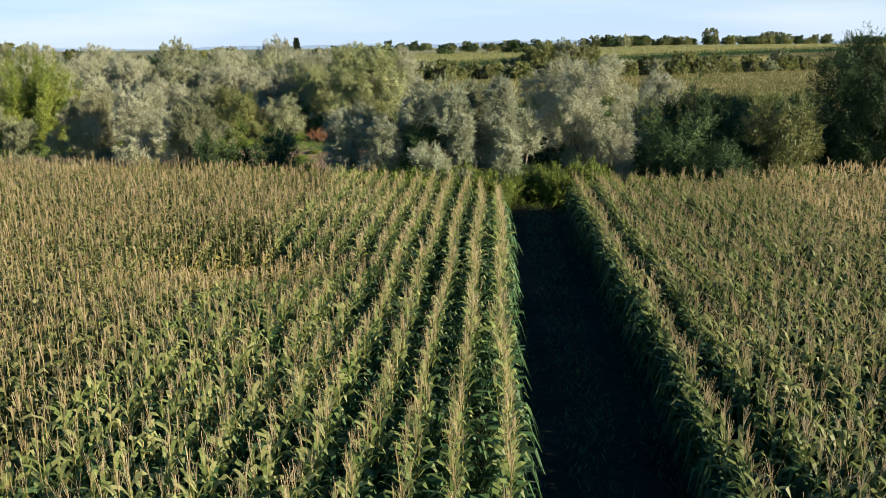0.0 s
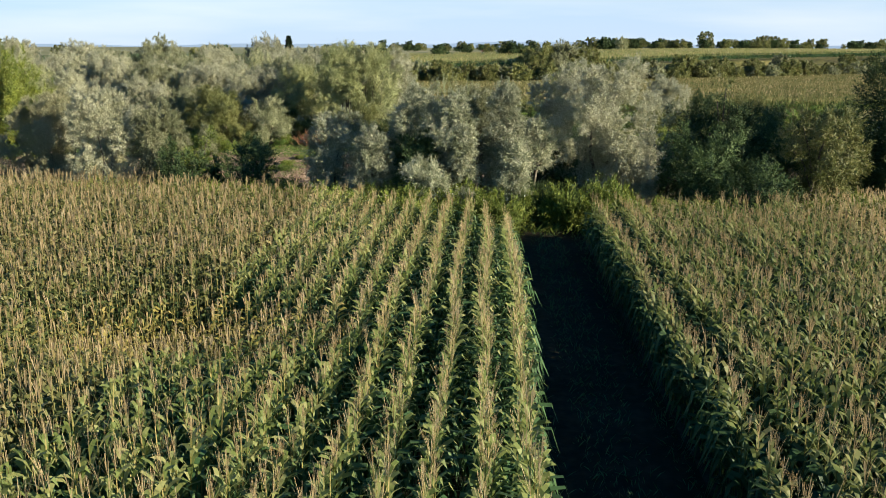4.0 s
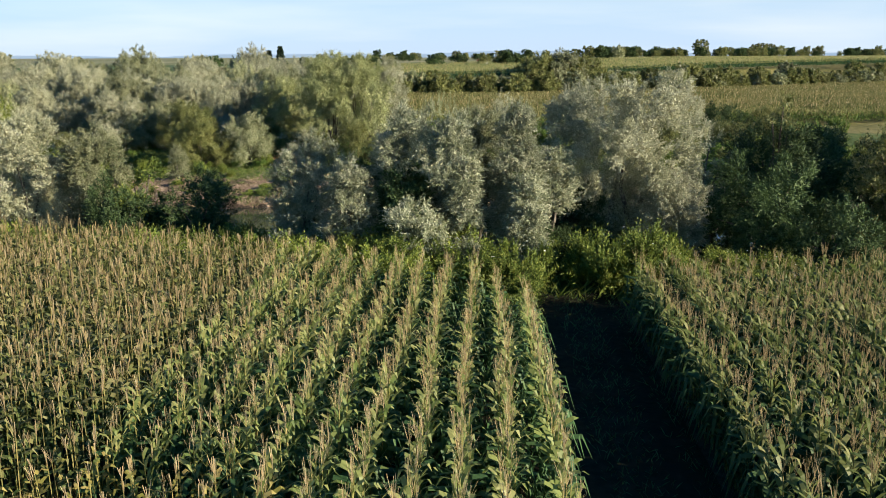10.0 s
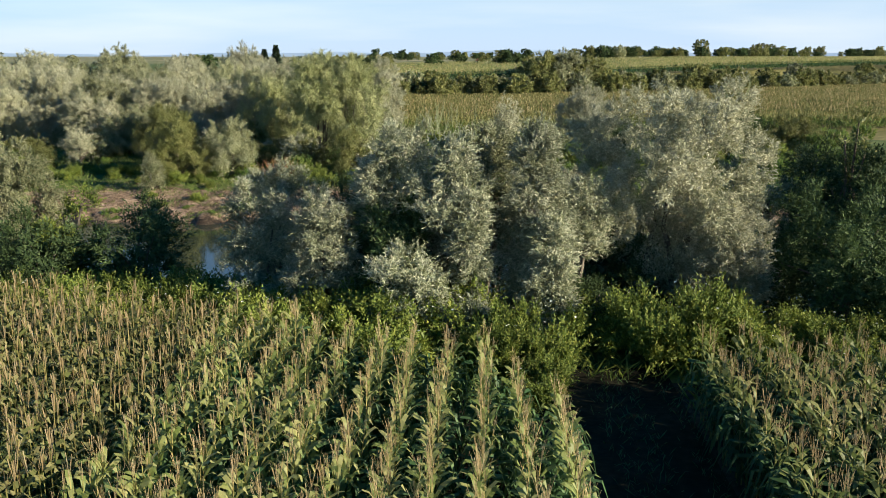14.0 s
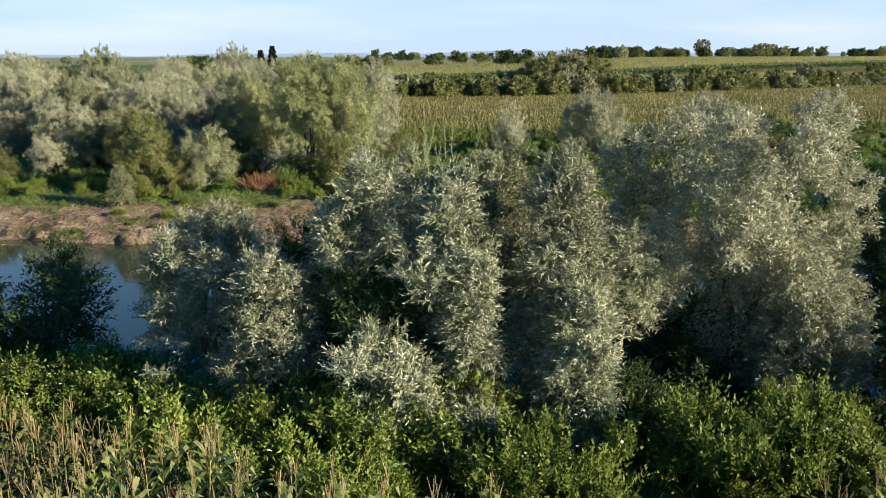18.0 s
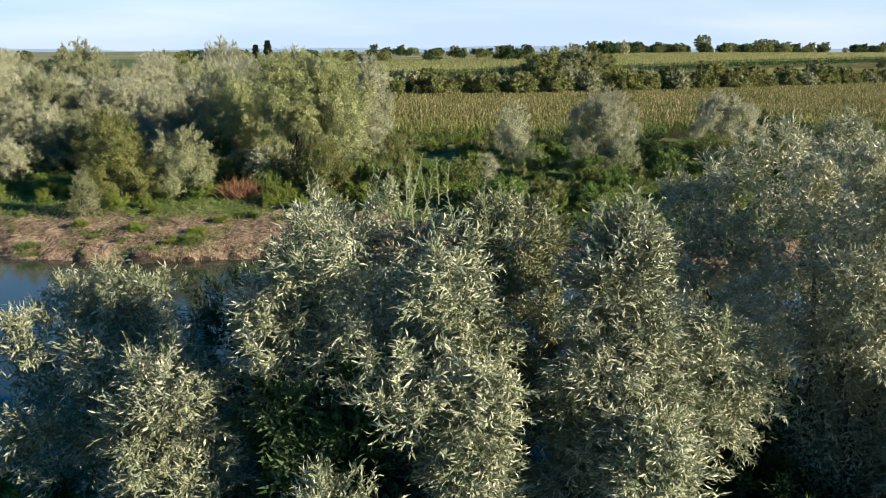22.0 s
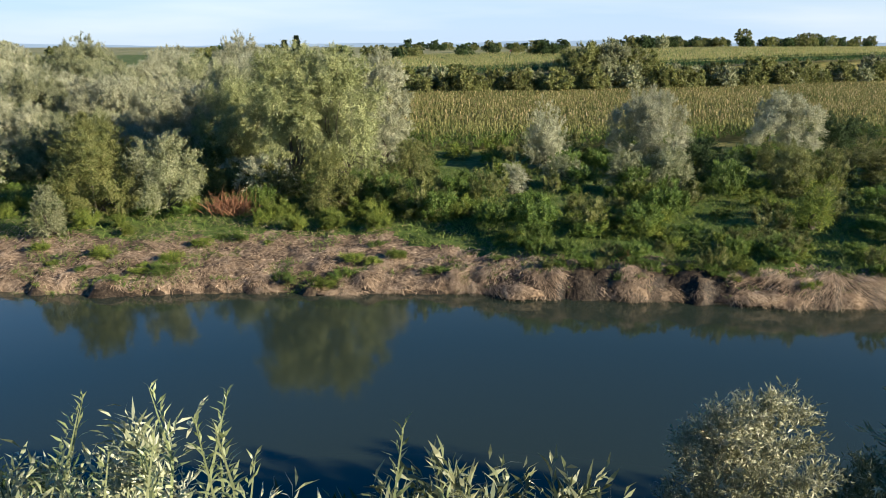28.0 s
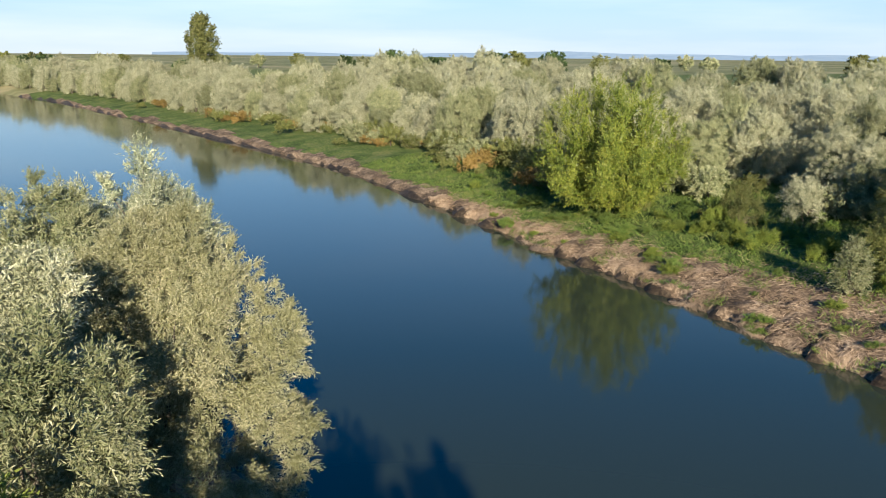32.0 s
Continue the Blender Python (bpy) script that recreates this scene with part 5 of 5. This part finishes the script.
blade_field("lane_grass", "short grass between the wheel tracks of the lane", rng, x[ok], y[ok], 0.2, 0.02, CORN, 0.1, "grass")


def tussock(rng, x, w, h, mat, grass):
    """A clod of earth on the shore's edge, thatched with hanging dead reed and some grass."""
    ys = np.arange(-2.5, 2.5, 0.05) + float(far_shore(x))
    y = float(ys[np.argmax(land(x, ys) > -4.35)]) + (0.45 if h > 0.5 else 0.35)
    root = tagged(new("earth_clod"), "slumped earth clod thatched with dead reeds", "earth clod", "clods along the shore")
    u, v = np.meshgrid(np.linspace(0, 2 * np.pi, 15)[:-1], np.linspace(0, 1.03, 6))
    rr = np.maximum(np.cos(v * 1.525), 0.004) ** 0.35
    bump = 1 + 0.38 * np.sin(2 * u + x * 3) + 0.16 * np.sin(5 * u + 4 * v + 2 * x) + 0.1 * np.sin(9 * v + 3 * u)
    bump = bump + rng.normal(size=u.shape) * 0.09
    V = np.stack([np.cos(u) * rr * bump * w * 0.85, np.sin(u) * rr * bump * w * 0.62, np.sin(v * 1.5) * h * (0.62 + 0.2 * bump) - 0.3], 2).reshape(-1, 3)
    F = np.array([(j * 14 + i, j * 14 + (i + 1) % 14, (j + 1) * 14 + (i + 1) % 14, (j + 1) * 14 + i) for j in range(5) for i in range(14)])
    child("earth", mesh("earth", V, F, [MUD], smooth=True), root)
    n = int(560 * w)
    a, q = rng.uniform(0, 6.28, n), np.sqrt(rng.random(n))
    P = np.stack([np.cos(a) * q * w, np.sin(a) * q * w * 0.75, h * np.sqrt(np.maximum(0, 1 - q * q)) * (0.55 + 0.4 * np.abs(np.sin(2.5 * a + 9 * x))) - 0.18], 1)
    way = rng.normal() * 0.7 - 0.4
    D = np.stack([np.cos(a) * 0.5 + 0.9 * math.cos(way) + rng.normal(size=n) * 0.8, np.sin(a) * 0.5 + 0.6 * math.sin(way) - 0.15 + rng.normal(size=n) * 0.7, -0.75 * q - 0.05 + rng.normal(size=n) * 0.25], 1)
    child("thatch", mesh("thatch", blades(P, D, unit(np.stack([np.cos(a) * q, np.sin(a) * q, np.full(n, 0.7)], 1)), rng.uniform(0.2, 0.9, n), rng.uniform(0.009, 0.018, n), 0.1), quads(n), [mat]), root)
    if grass:
        n = grass
        a, q = rng.uniform(0, 6.28, n), np.sqrt(rng.random(n)) * 0.7
        P = np.stack([np.cos(a) * q * w, np.sin(a) * q * w * 0.6 + 0.2, h * np.sqrt(np.maximum(0, 1 - q * q)) - 0.2], 1)
        child("grass", mesh("grass", blades(P, rng.normal(size=(n, 3)) * (1, 1, 0.3) + (0, 0, 0.7), rng.normal(size=(n, 3)), rng.uniform(0.2, 0.45, n), np.full(n, 0.04)), quads(n), [GRASS]), root)
    root.matrix_world = Matrix.Translation((x, y, -4.35 + 0.2 * rng.random()))


n = 24000
x = rng.uniform(-7, 25, n)
d = rng.uniform(0.15, 1.5, n)
ok = wobble(x, d * 0.25, 0.55, 6.0) > 0.0 + rng.random(n) * 0.4
x, d = x[ok], d[ok]
y = far_shore(x) + d - (wobble(x, 0 * x, 0.45, 4.0) * 0.6 + wobble(x, 0 * x, 1.5, 1.0) * 0.35)
n = len(x)
fall = wobble(x, d, 0.4, 8.0)
D = np.stack([fall * 1.1 + rng.normal(size=n) * 0.45, -0.75 + rng.normal(size=n) * 0.3, -0.5 + rng.normal(size=n) * 0.22], 1)
P = np.stack([x, y, land(x, y) + rng.uniform(0.0, 0.16, n)], 1)
tagged(new("hanging_reeds", mesh("hanging_reeds", blades(P, D, unit(rng.normal(size=(n, 3)) * 0.5 + (0, -0.6, 0.8)), rng.uniform(0.3, 1.0, n), rng.uniform(0.009, 0.019, n), 0.12), quads(n), [STRAW])), "dead reeds hanging in mats over the steep bank", "reeds", kind="stuff")
for x, w, h, g in ((-3.3, 1.2, 0.5, 0), (-0.9, 1.7, 0.62, 40), (3.5, 0.5, 0.7, 160), (4.8, 1.0, 1.1, 380), (6.7, 1.3, 0.6, 40), (8.5, 0.35, 0.85, 0), (11.2, 2.0, 0.7, 160), (13.1, 0.9, 0.5, 90), (15.4, 1.3, 0.75, 120), (18.6, 0.7, 0.5, 60), (20.8, 1.8, 0.7, 60)):
    tussock(np.random.default_rng(int(900 + x * 10)), x, w, h, STRAW, g)
for i in range(8):
    x = -6 - 56 * rng.random() ** 1.2
    tussock(np.random.default_rng(950 + i), x, rng.uniform(0.8, 1.7), rng.uniform(0.12, 0.26), STRAW, (0, 60, 120)[i % 3])

# red dead brushwood and rust-coloured plant on the far bank
for x0, y0, s, nn in ((-19.6, 95.6, 1.7, 420), (5.0, 88.2, 0.55, 160)):
    r_ = np.random.default_rng(int(nn))
    P = r_.normal(size=(nn, 3)) * (s * 0.35, s * 0.25, 0.1)
    D = unit(r_.normal(size=(nn, 3)) * (0.8, 0.5, 0.3) + (0.3, -0.4, 1.1))
    root = tagged(new("dead_brush"), "heap of reddish dead brushwood on the bank", "brushwood")
    child("brushwood", mesh("brushwood", blades(P, D, unit(r_.normal(size=(nn, 3))), s * r_.uniform(0.5, 1.2, nn), np.full(nn, 0.045)), quads(nn), [REDDEAD]), root)
    root.matrix_world = Matrix.Translation((x0, y0, float(land(x0, y0))))
